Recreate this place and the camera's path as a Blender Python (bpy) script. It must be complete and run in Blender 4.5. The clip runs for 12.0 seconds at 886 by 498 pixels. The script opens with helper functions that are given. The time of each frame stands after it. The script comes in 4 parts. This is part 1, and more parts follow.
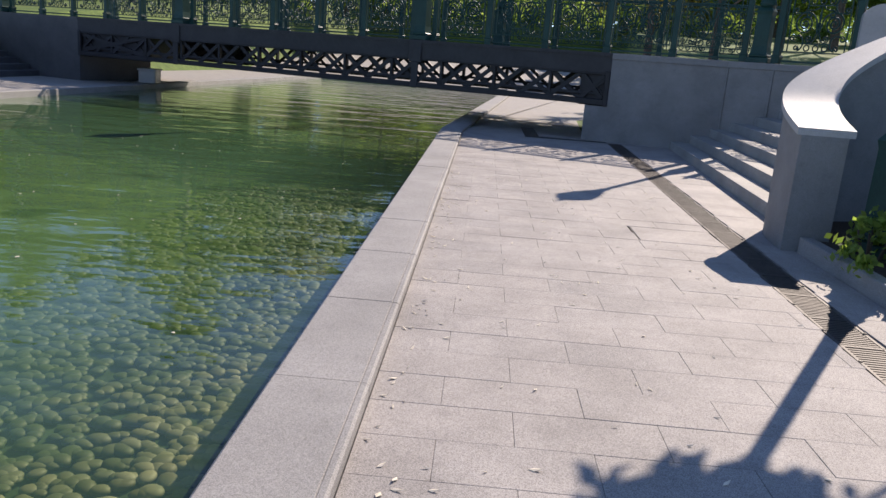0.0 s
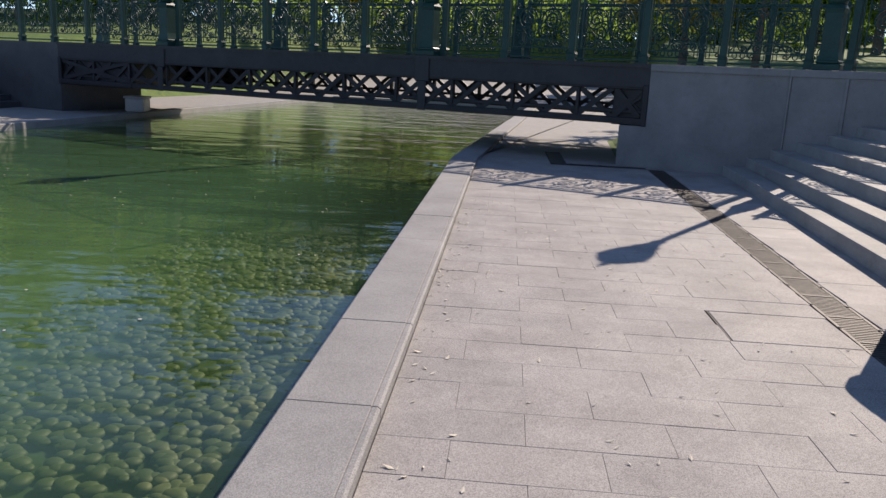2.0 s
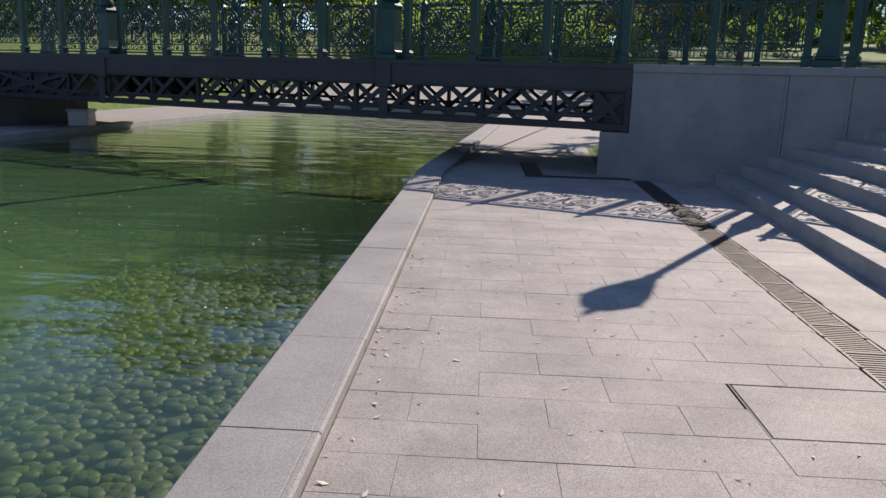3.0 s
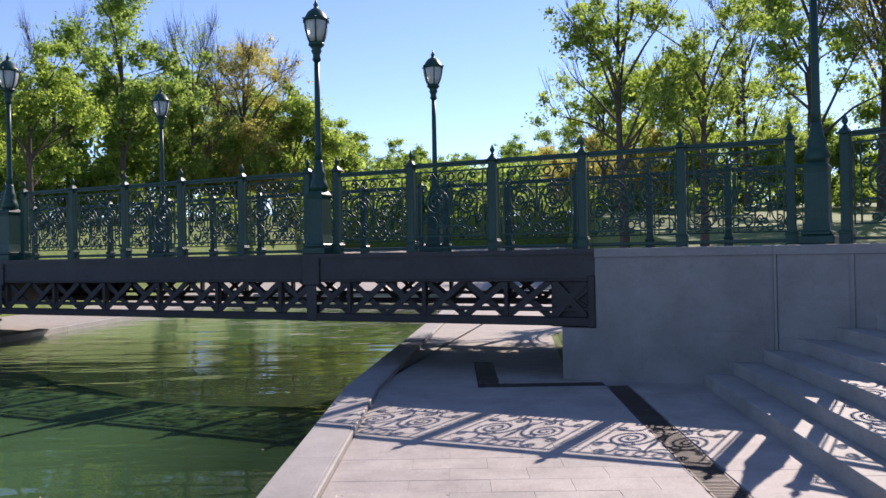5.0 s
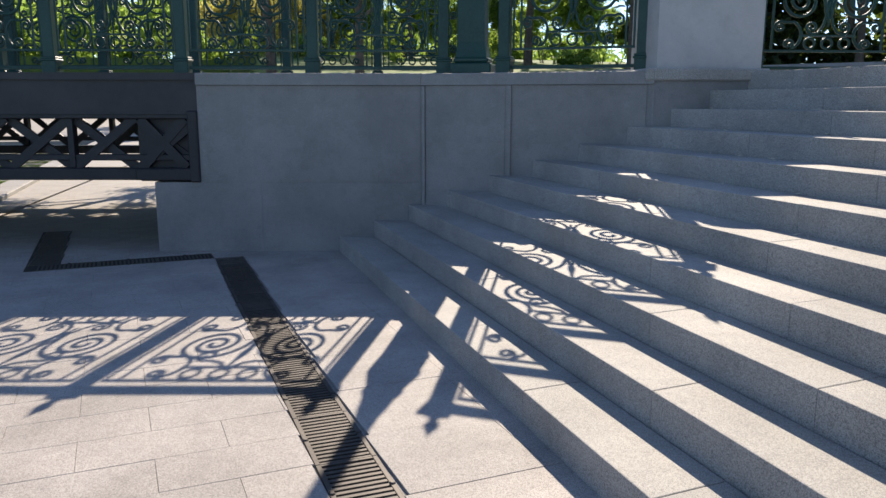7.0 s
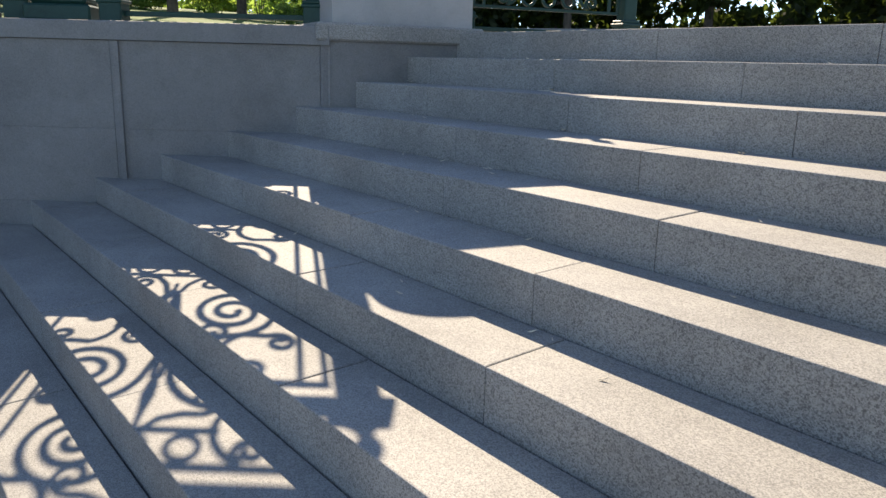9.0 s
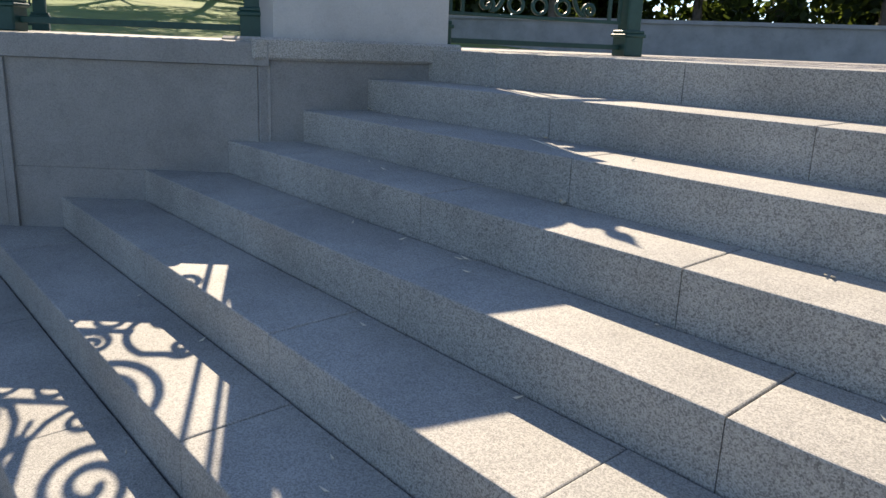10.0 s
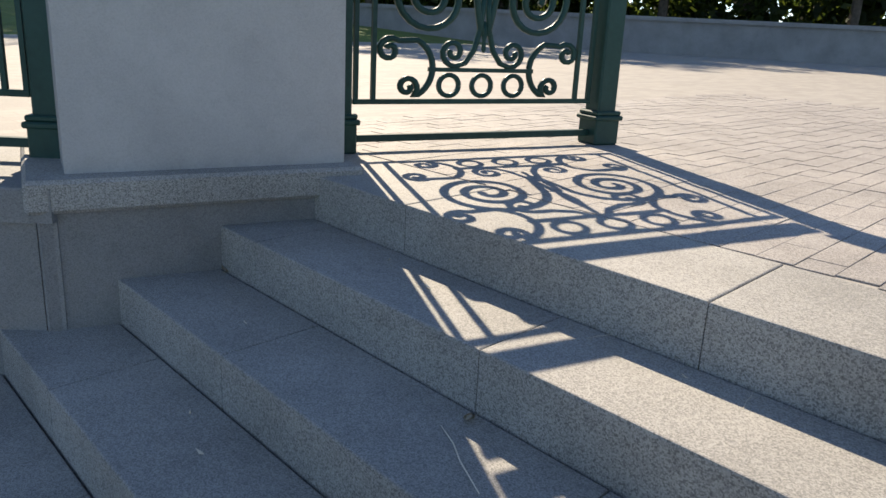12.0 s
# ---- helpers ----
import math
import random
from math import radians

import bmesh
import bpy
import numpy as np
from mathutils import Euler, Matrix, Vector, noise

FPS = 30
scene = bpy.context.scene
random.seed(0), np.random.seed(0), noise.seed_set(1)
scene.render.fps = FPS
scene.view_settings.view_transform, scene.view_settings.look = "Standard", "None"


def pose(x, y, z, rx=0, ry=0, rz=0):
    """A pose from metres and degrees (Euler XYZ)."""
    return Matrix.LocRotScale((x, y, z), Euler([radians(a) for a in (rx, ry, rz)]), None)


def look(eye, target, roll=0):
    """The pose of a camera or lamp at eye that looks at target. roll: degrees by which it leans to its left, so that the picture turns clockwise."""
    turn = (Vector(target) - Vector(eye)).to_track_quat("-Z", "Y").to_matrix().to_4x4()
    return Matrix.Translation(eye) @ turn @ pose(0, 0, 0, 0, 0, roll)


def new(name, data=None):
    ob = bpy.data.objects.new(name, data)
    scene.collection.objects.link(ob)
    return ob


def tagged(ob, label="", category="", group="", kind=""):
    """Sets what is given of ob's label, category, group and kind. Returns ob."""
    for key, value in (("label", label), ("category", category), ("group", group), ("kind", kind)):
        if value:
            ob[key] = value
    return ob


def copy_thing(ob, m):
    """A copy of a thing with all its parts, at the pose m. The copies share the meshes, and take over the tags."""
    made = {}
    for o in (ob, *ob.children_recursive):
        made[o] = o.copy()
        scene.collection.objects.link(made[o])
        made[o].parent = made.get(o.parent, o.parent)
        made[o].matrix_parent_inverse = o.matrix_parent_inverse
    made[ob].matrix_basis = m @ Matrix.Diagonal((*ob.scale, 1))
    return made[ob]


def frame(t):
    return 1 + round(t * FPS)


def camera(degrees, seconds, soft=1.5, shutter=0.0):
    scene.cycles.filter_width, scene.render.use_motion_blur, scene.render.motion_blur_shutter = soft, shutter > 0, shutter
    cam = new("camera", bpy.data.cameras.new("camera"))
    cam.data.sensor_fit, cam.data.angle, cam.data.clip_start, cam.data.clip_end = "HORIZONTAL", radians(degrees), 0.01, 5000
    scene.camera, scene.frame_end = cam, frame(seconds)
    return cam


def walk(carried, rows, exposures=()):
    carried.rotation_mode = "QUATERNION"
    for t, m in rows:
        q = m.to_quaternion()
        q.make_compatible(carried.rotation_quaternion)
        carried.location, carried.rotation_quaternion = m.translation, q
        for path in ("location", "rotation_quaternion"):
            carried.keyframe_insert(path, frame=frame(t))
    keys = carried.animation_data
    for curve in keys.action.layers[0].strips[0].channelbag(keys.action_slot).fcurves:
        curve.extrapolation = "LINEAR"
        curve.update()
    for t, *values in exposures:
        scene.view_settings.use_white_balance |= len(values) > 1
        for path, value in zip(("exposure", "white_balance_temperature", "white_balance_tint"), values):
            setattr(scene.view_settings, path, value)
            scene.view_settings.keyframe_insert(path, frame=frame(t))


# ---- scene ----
cam = camera(60.1, 12.0)
PATH = [
    (0, (0.249, 0.934, 1.411), (0.174, 2.872, 0.924), 4.4),
    (0.5, (0.299, 1.479, 1.414), (0.232, 3.417, 0.925), 3.3),
    (1, (0.276, 2.031, 1.413), (0.149, 3.972, 0.949), 4.3),
    (1.5, (0.29, 2.581, 1.413), (0.147, 4.523, 0.955), 2.6),
    (2, (0.316, 3.159, 1.434), (0.173, 5.102, 0.983), 2.7),
    (2.5, (0.382, 3.849, 1.384), (0.261, 5.796, 0.942), 2.1),
    (4.5, (0.72, 5.987, 1.648), (0.699, 7.98, 1.489), 1.0),
    (5, (0.845, 6.509, 1.698), (0.815, 8.509, 1.708), -1.1),
    (5.5, (0.964, 7.162, 1.619), (0.984, 9.161, 1.573), 0.3),
    (6, (1.196, 7.737, 1.553), (1.538, 9.7, 1.373), -0.1),
    (6.5, (1.433, 8.268, 1.493), (1.903, 10.186, 1.174), 0.9),
    (7, (1.914, 8.775, 1.445), (2.685, 10.581, 1.069), 0.1),
    (7.2, (2.05, 9.03, 1.475), (2.896, 10.797, 1.072), 0.1),
    (8.8, (3.364, 10.185, 1.427), (4.682, 11.617, 0.962), 0.4),
    (9, (3.523, 10.302, 1.514), (4.845, 11.727, 1.044), 1.5),
    (9.2, (3.654, 10.408, 1.565), (4.998, 11.81, 1.087), 1.5),
    (9.5, (3.861, 10.578, 1.649), (5.238, 11.947, 1.168), 1.1),
    (10, (4.194, 10.937, 1.73), (5.545, 12.319, 1.216), 2.3),
    (10.5, (4.496, 11.166, 1.904), (5.876, 12.526, 1.41), 1.0),
    (11, (4.796, 11.376, 2.01), (6.198, 12.707, 1.497), 1.0),
    (11.5, (5.062, 11.596, 2.157), (6.469, 12.909, 1.612), 3.1),
    (12, (5.337, 11.792, 2.25), (6.745, 13.094, 1.682), 2.9),
]
walk(cam, [(t, look(eye, target, roll)) for t, eye, target, roll in PATH], exposures=((0, 0.62, 6800, 18), (2.5, 0.36, 6750, 17), (4.5, 0.7, 6600, 24), (5.5, 0.87, 6700, 22), (6.5, 0.95, 6900, 15), (9.0, 1.14, 7600, 12), (10.5, 1.28, 7600, 12), (12, 0.97, 7500, 11)))

# ---------------------------------------------------------------- light
SUN_AZ = math.atan2(0.524, 0.852)
SUN_EL = radians(35.9)
TO_SUN = Vector((math.sin(SUN_AZ) * math.cos(SUN_EL), math.cos(SUN_AZ) * math.cos(SUN_EL), math.sin(SUN_EL)))
sun = new("sun", bpy.data.lights.new("sun", "SUN"))
sun.data.energy, sun.data.angle, sun.data.color = 4.25, radians(0.35), (1.0, 0.915, 0.79)
sun.matrix_world = look(TO_SUN * 60, (0, 0, 0))
world = bpy.data.worlds.new("world")
scene.world = world
world.use_nodes = True
wn = world.node_tree
sky = wn.nodes.new("ShaderNodeTexSky")
sky.sky_type, sky.sun_disc, sky.sun_elevation, sky.sun_rotation = "NISHITA", False, SUN_EL, SUN_AZ
sky.altitude = 1500
sky.air_density, sky.dust_density, sky.ozone_density = 0.68, 0.0, 3.0
wn.nodes["Background"].inputs["Strength"].default_value = 0.15
wn.links.new(sky.outputs["Color"], wn.nodes["Background"].inputs["Color"])


# ---------------------------------------------------------------- materials
def material(name, rough=0.7, metal=0.0):
    m = bpy.data.materials.new(name)
    m.use_nodes = True
    b = m.node_tree.nodes["Principled BSDF"]
    b.inputs["Roughness"].default_value, b.inputs["Metallic"].default_value = rough, metal
    return m, m.node_tree, b


def node(tree, kind, **values):
    n = tree.nodes.new("ShaderNode" + kind)
    for key, value in values.items():
        n.inputs[key.replace("_", " ")].default_value = value
    return n


def ramp(tree, source, stops):
    r = tree.nodes.new("ShaderNodeValToRGB")
    while len(r.color_ramp.elements) < len(stops):
        r.color_ramp.elements.new(0.5)
    for e, (p, c) in zip(r.color_ramp.elements, stops):
        e.position, e.color = p, (*c, 1)
    tree.links.new(source, r.inputs["Fac"])
    return r.outputs["Color"]


def mix(tree, a, b, fac, mode="MIX"):
    n = tree.nodes.new("ShaderNodeMix")
    n.data_type, n.blend_type = "RGBA", mode
    for value, socket in ((fac, n.inputs[0]), (a, n.inputs[6]), (b, n.inputs[7])):
        if isinstance(value, (int, float)):
            socket.default_value = value
        elif isinstance(value, tuple):
            socket.default_value = (*value, 1)
        else:
            tree.links.new(value, socket)
    return n.outputs[2]


def coords(tree, scale=(1, 1, 1), world_space=True):
    g = tree.nodes.new("ShaderNodeNewGeometry") if world_space else tree.nodes.new("ShaderNodeTexCoord")
    mp = tree.nodes.new("ShaderNodeMapping")
    mp.inputs["Scale"].default_value = scale
    tree.links.new(g.outputs["Position" if world_space else "Object"], mp.inputs["Vector"])
    return mp.outputs["Vector"]


def noise_tex(tree, vec, scale, detail=3.0, rough=0.55):
    n = node(tree, "TexNoise", Scale=scale, Detail=detail, Roughness=rough)
    tree.links.new(vec, n.inputs["Vector"])
    return n.outputs["Fac"]


def bump(tree, bsdf, height, strength, distance):
    b = node(tree, "Bump", Strength=strength, Distance=distance)
    tree.links.new(height, b.inputs["Height"])
    tree.links.new(b.outputs["Normal"], bsdf.inputs["Normal"])


def stone(name, dark, mid, light, grain=160.0, rough=0.8, stain=0.25, varied=0.12, spots=0.35, relief=0.35, flamed=0.0):
    """Speckled granite: single mineral grains, broad stains, and a shade of its own for each block.
    flamed: how much the dark grains stand out on the rough upright faces."""
    m, t, b = material(name, rough)
    v = coords(t)
    cells = node(t, "TexVoronoi", Scale=grain)
    t.links.new(v, cells.inputs["Vector"])
    fine = noise_tex(t, v, grain * 1.3, 2.0, 0.7)
    col = ramp(t, cells.outputs["Color"], [(0.24, dark), (0.46, mid), (0.72, light)])
    col = mix(t, col, ramp(t, fine, [(0.35, tuple(c * 0.86 for c in mid)), (0.65, light)]), 0.4)
    speck = node(t, "TexVoronoi", Scale=grain * 0.85)
    t.links.new(v, speck.inputs["Vector"])
    dots = ramp(t, speck.outputs["Color"], [(0.27, (1, 1, 1)), (0.36, (0, 0, 0))])
    black = tuple(c * 0.35 for c in dark)
    inked = mix(t, col, black, spots)
    if flamed:
        g = t.nodes.new("ShaderNodeNewGeometry")
        sep = t.nodes.new("ShaderNodeSeparateXYZ")
        t.links.new(g.outputs["True Normal"], sep.inputs[0])
        up = t.nodes.new("ShaderNodeMath")
        up.operation = "ABSOLUTE"
        t.links.new(sep.outputs["Z"], up.inputs[0])
        side = ramp(t, up.outputs[0], [(0.3, (flamed,) * 3), (0.7, (0, 0, 0))])
        inked = mix(t, inked, black, side)
    col = mix(t, col, inked, dots)
    broad = noise_tex(t, v, 1.7, 5.0, 0.6)
    shade = ramp(t, broad, [(0.3, (1 - stain,) * 3), (0.7, (1, 1, 1))])
    col = mix(t, col, shade, 1.0, "MULTIPLY")
    patch = noise_tex(t, v, 9.0, 4.0, 0.65)
    col = mix(t, col, ramp(t, patch, [(0.32, (1 - stain * 0.3,) * 3), (0.5, (1, 1, 1))]), 1.0, "MULTIPLY")
    info = t.nodes.new("ShaderNodeObjectInfo")
    own = ramp(t, info.outputs["Random"], [(0, (1 - varied, 1 - varied, 1 - varied)), (1, (1, 1 - varied * 0.15, 1 - varied * 0.3))])
    col = mix(t, col, own, 1.0, "MULTIPLY")
    t.links.new(col, b.inputs["Base Color"])
    bump(t, b, fine, relief, 0.003)
    return m


def paint(name, colour, rough=0.4, metal=0.0, wear=0.3, scale=30.0, shine=0.4):
    m, t, b = material(name, rough, metal)
    v = coords(t)
    n = noise_tex(t, v, scale, 4.0)
    broad = noise_tex(t, v, 2.3, 3.0)
    low = tuple(c * (1 - wear) for c in colour)
    high = tuple(min(1, c * (1 + wear) + 0.004) for c in colour)
    col = mix(t, ramp(t, n, [(0.3, low), (0.7, colour)]), high, ramp(t, broad, [(0.45, (0, 0, 0)), (0.75, (0.6, 0.6, 0.6))]))
    t.links.new(col, b.inputs["Base Color"])
    b.inputs["Specular IOR Level"].default_value = shine
    bump(t, b, n, 0.15, 0.002)
    return m


M_PAVE = stone("paving_granite", (0.27, 0.25, 0.235), (0.43, 0.40, 0.375), (0.57, 0.535, 0.50), 300, 0.75, 0.34, 0.09, 0.4)
M_KERB = stone("kerb_granite", (0.25, 0.245, 0.235), (0.36, 0.35, 0.335), (0.46, 0.445, 0.425), 300, 0.75, 0.24, 0.06, 0.35)
M_STEP = stone("step_granite", (0.22, 0.22, 0.21), (0.40, 0.39, 0.365), (0.54, 0.525, 0.485), 330, 0.75, 0.3, 0.08, 0.3, 0.35, 0.35)
M_WALL = stone("wall_granite", (0.21, 0.21, 0.21), (0.275, 0.275, 0.27), (0.33, 0.327, 0.32), 300, 0.7, 0.3, 0.05, 0.2)
M_CAP = stone("cap_stone", (0.40, 0.395, 0.385), (0.48, 0.475, 0.465), (0.54, 0.535, 0.525), 200, 0.6, 0.18, 0.04, 0.05)
M_PED = stone("plinth_stone", (0.45, 0.445, 0.435), (0.48, 0.475, 0.465), (0.50, 0.495, 0.485), 200, 0.7, 0.25, 0.03, 0.06, 0.1)
M_JOINT = paint("joint_mortar", (0.30, 0.28, 0.255), 0.95, 0, 0.4, 60)
M_IRON = paint("green_iron_paint", (0.015, 0.058, 0.049), 0.42, 0.0, 0.3, 40, 0.25)
M_STEEL = paint("dark_bridge_steel", (0.022, 0.021, 0.024), 0.55, 0.0, 0.4, 25)
M_FASCIA = paint("dark_bridge_fascia", (0.036, 0.035, 0.038), 0.6, 0.0, 0.25, 12)
M_GRATE = paint("cast_iron", (0.075, 0.064, 0.056), 0.6, 0.3, 0.5, 50)
M_PIT = paint("drain_dirt", (0.045, 0.038, 0.032), 0.95)
M_BARK = paint("bark", (0.11, 0.085, 0.065), 0.95, 0, 0.5, 9)
M_SOIL = paint("planter_soil", (0.07, 0.05, 0.035), 0.95, 0, 0.5, 20)
M_LITTER = paint("dry_leaf", (0.78, 0.70, 0.56), 0.8, 0, 0.2, 8)
# wall granite darkened: the far bank's shade is put into its colour
M_SHADED_WALL = stone("shaded_wall_granite", (0.07, 0.07, 0.075), (0.10, 0.10, 0.105), (0.13, 0.13, 0.135), 200, 0.75, 0.3, 0.05, 0.2)


def leaf_material(name, a, b2):
    m, t, b = material(name, 0.55)
    g = t.nodes.new("ShaderNodeNewGeometry")
    col = ramp(t, g.outputs["Random Per Island"], [(0.0, a), (1.0, b2)])
    t.links.new(col, b.inputs["Base Color"])
    tr = t.nodes.new("ShaderNodeBsdfTranslucent")
    t.links.new(mix(t, col, (2.3, 2.25, 1.25), 1.0, "MULTIPLY"), tr.inputs["Color"])
    ms = t.nodes.new("ShaderNodeMixShader")
    ms.inputs[0].default_value = 0.68
    t.links.new(b.outputs["BSDF"], ms.inputs[1])
    t.links.new(tr.outputs["BSDF"], ms.inputs[2])
    t.links.new(ms.outputs[0], t.nodes["Material Output"].inputs["Surface"])
    return m


M_LEAF = leaf_material("spring_leaves", (0.105, 0.17, 0.045), (0.22, 0.285, 0.085))
M_LEAF_DARK = leaf_material("dark_leaves", (0.09, 0.15, 0.05), (0.19, 0.26, 0.09))
# far darker than the other leaves, for the grove only
M_LEAF_DARKEST = leaf_material("darkest_leaves", (0.012, 0.022, 0.008), (0.05, 0.07, 0.02))
M_LEAF_BROWN = leaf_material("budding_leaves", (0.19, 0.19, 0.08), (0.30, 0.27, 0.12))


def grass_material():
    m, t, b = material("lawn", 0.9)
    v = coords(t)
    a = noise_tex(t, v, 3.0, 6.0, 0.7)
    c = noise_tex(t, v, 0.25, 3.0)
    col = mix(t, ramp(t, a, [(0.3, (0.05, 0.10, 0.015)), (0.7, (0.14, 0.21, 0.035))]), (0.17, 0.17, 0.06), ramp(t, c, [(0.5, (0, 0, 0)), (0.8, (0.6, 0.6, 0.6))]))
    t.links.new(col, b.inputs["Base Color"])
    bump(t, b, a, 0.8, 0.05)
    return m


M_GRASS = grass_material()


def plaza_material():
    m, t, b = material("plaza_setts", 0.8)
    v = coords(t)
    br = t.nodes.new("ShaderNodeTexBrick")
    t.links.new(v, br.inputs["Vector"])
    for key, value in (("Scale", 1.0), ("Mortar Size", 0.004), ("Brick Width", 0.2), ("Row Height", 0.1), ("Bias", 0.0)):
        br.inputs[key].default_value = value
    br.inputs["Color1"].default_value, br.inputs["Color2"].default_value = (0.43, 0.40, 0.36, 1), (0.35, 0.325, 0.295, 1)
    br.inputs["Mortar"].default_value = (0.33, 0.305, 0.275, 1)
    n = noise_tex(t, v, 120, 2.0)
    col = mix(t, br.outputs["Color"], ramp(t, n, [(0.3, (0.75, 0.75, 0.75)), (0.7, (1, 1, 1))]), 1.0, "MULTIPLY")
    t.links.new(col, b.inputs["Base Color"])
    bump(t, b, n, 0.2, 0.003)
    return m


M_PLAZA = plaza_material()


def pebble_material():
    m, t, b = material("lake_pebbles", 0.6)
    g = t.nodes.new("ShaderNodeNewGeometry")
    col = ramp(t, g.outputs["Random Per Island"], [(0, (0.13, 0.12, 0.065)), (0.6, (0.29, 0.265, 0.16)), (1, (0.42, 0.39, 0.27))])
    n = noise_tex(t, coords(t), 14, 4.0)
    col = mix(t, col, (0.06, 0.07, 0.03), ramp(t, n, [(0.55, (0, 0, 0)), (0.8, (0.45, 0.45, 0.45))]))
    # green silt covers the stones further out
    silt = noise_tex(t, coords(t), 1.6, 3.0)
    sep = t.nodes.new("ShaderNodeSeparateXYZ")
    t.links.new(g.outputs["Position"], sep.inputs[0])
    add = t.nodes.new("ShaderNodeMath")
    add.operation = "MULTIPLY_ADD"
    t.links.new(sep.outputs["X"], add.inputs[0])
    add.inputs[1].default_value = -0.22
    far = t.nodes.new("ShaderNodeMath")
    far.operation = "MULTIPLY_ADD"
    t.links.new(sep.outputs["Y"], far.inputs[0])
    far.inputs[1].default_value = 0.055
    t.links.new(silt, far.inputs[2])
    low = t.nodes.new("ShaderNodeMath")
    low.operation = "SUBTRACT"
    t.links.new(far.outputs[0], low.inputs[0])
    low.inputs[1].default_value = 0.3
    t.links.new(low.outputs[0], add.inputs[2])
    col = mix(t, col, (0.07, 0.10, 0.04), ramp(t, add.outputs[0], [(0.66, (0, 0, 0)), (0.98, (1, 1, 1))]))
    t.links.new(col, b.inputs["Base Color"])
    return m


M_PEBBLE = pebble_material()
M_BED = paint("lake_mud", (0.045, 0.085, 0.03), 0.95, 0, 0.5, 3)


def water_material():
    m, t, b = material("lake_water", 0.1)
    t.nodes.remove(b)
    v = coords(t, (0.4, 1.0, 1.0))
    w1 = noise_tex(t, v, 1.15, 3.0, 0.5)
    w2 = noise_tex(t, v, 7.5, 2.0, 0.5)
    add = t.nodes.new("ShaderNodeMath")
    add.operation = "MULTIPLY_ADD"
    t.links.new(w2, add.inputs[0])
    add.inputs[1].default_value = 0.09
    t.links.new(w1, add.inputs[2])
    bp = node(t, "Bump", Strength=0.6, Distance=0.06)
    t.links.new(add.outputs[0], bp.inputs["Height"])
    clear = node(t, "BsdfTransparent", Color=(0.52, 0.58, 0.40, 1))
    murk = node(t, "BsdfDiffuse", Color=(0.135, 0.285, 0.115, 1))
    body = t.nodes.new("ShaderNodeMixShader")
    # the water clouds over as it deepens away from the kerb
    place = t.nodes.new("ShaderNodeNewGeometry")
    sep = t.nodes.new("ShaderNodeSeparateXYZ")
    t.links.new(place.outputs["Position"], sep.inputs[0])
    deep = t.nodes.new("ShaderNodeMapRange")
    for key, value in (("From Min", -1.0), ("From Max", -2.8), ("To Min", 0.12), ("To Max", 0.37)):
        deep.inputs[key].default_value = value
    t.links.new(sep.outputs["X"], deep.inputs["Value"])
    t.links.new(deep.outputs["Result"], body.inputs[0])
    t.links.new(clear.outputs[0], body.inputs[1])
    t.links.new(murk.outputs[0], body.inputs[2])
    gloss = node(t, "BsdfGlossy", Color=(1, 1, 1, 1), Roughness=0.03)
    t.links.new(bp.outputs["Normal"], gloss.inputs["Normal"])
    fr = node(t, "Fresnel", IOR=1.33)
    t.links.new(bp.outputs["Normal"], fr.inputs["Normal"])
    top = t.nodes.new("ShaderNodeMixShader")
    t.links.new(fr.outputs[0], top.inputs[0])
    t.links.new(body.outputs[0], top.inputs[1])
    t.links.new(gloss.outputs[0], top.inputs[2])
    t.links.new(top.outputs[0], t.nodes["Material Output"].inputs["Surface"])
    return m


M_WATER = water_material()
M_GLASS, _t, _b = material("milky_lamp_glass", 0.25)
_b.inputs["Base Color"].default_value = (0.62, 0.64, 0.62, 1)
_b.inputs["Transmission Weight"].default_value = 0.35


# ---------------------------------------------------------------- mesh tools
def part(name, bm, mat, parent=None, label="", m=None):
    me = bm if isinstance(bm, bpy.types.Mesh) else bpy.data.meshes.new(name)
    if me is not bm:
        bm.to_mesh(me)
        bm.free()
    if mat and not me.materials:
        me.materials.append(mat)
    ob = new(name, me)
    if parent:
        ob.parent = parent
    if m is not None:
        ob.matrix_basis = m
    return tagged(ob, label)


def smooth(ob):
    for p in ob.data.polygons:
        p.use_smooth = True
    return ob


def box(bm, x0, y0, z0, x1, y1, z1, bevel=0.0, m=None):
    """A box, with its edges rounded off."""
    vs = [bm.verts.new((x, y, z)) for z in (z0, z1) for x, y in ((x0, y0), (x1, y0), (x1, y1), (x0, y1))]
    fs = [bm.faces.new([vs[i] for i in f]) for f in ((3, 2, 1, 0), (4, 5, 6, 7), (0, 1, 5, 4), (1, 2, 6, 5), (2, 3, 7, 6), (3, 0, 4, 7))]
    if m is not None:
        bmesh.ops.transform(bm, matrix=m, verts=vs)
    if bevel:
        bmesh.ops.bevel(bm, geom=list({e for f in fs for e in f.edges}), offset=bevel, segments=1, affect="EDGES", profile=0.5)
    return bm


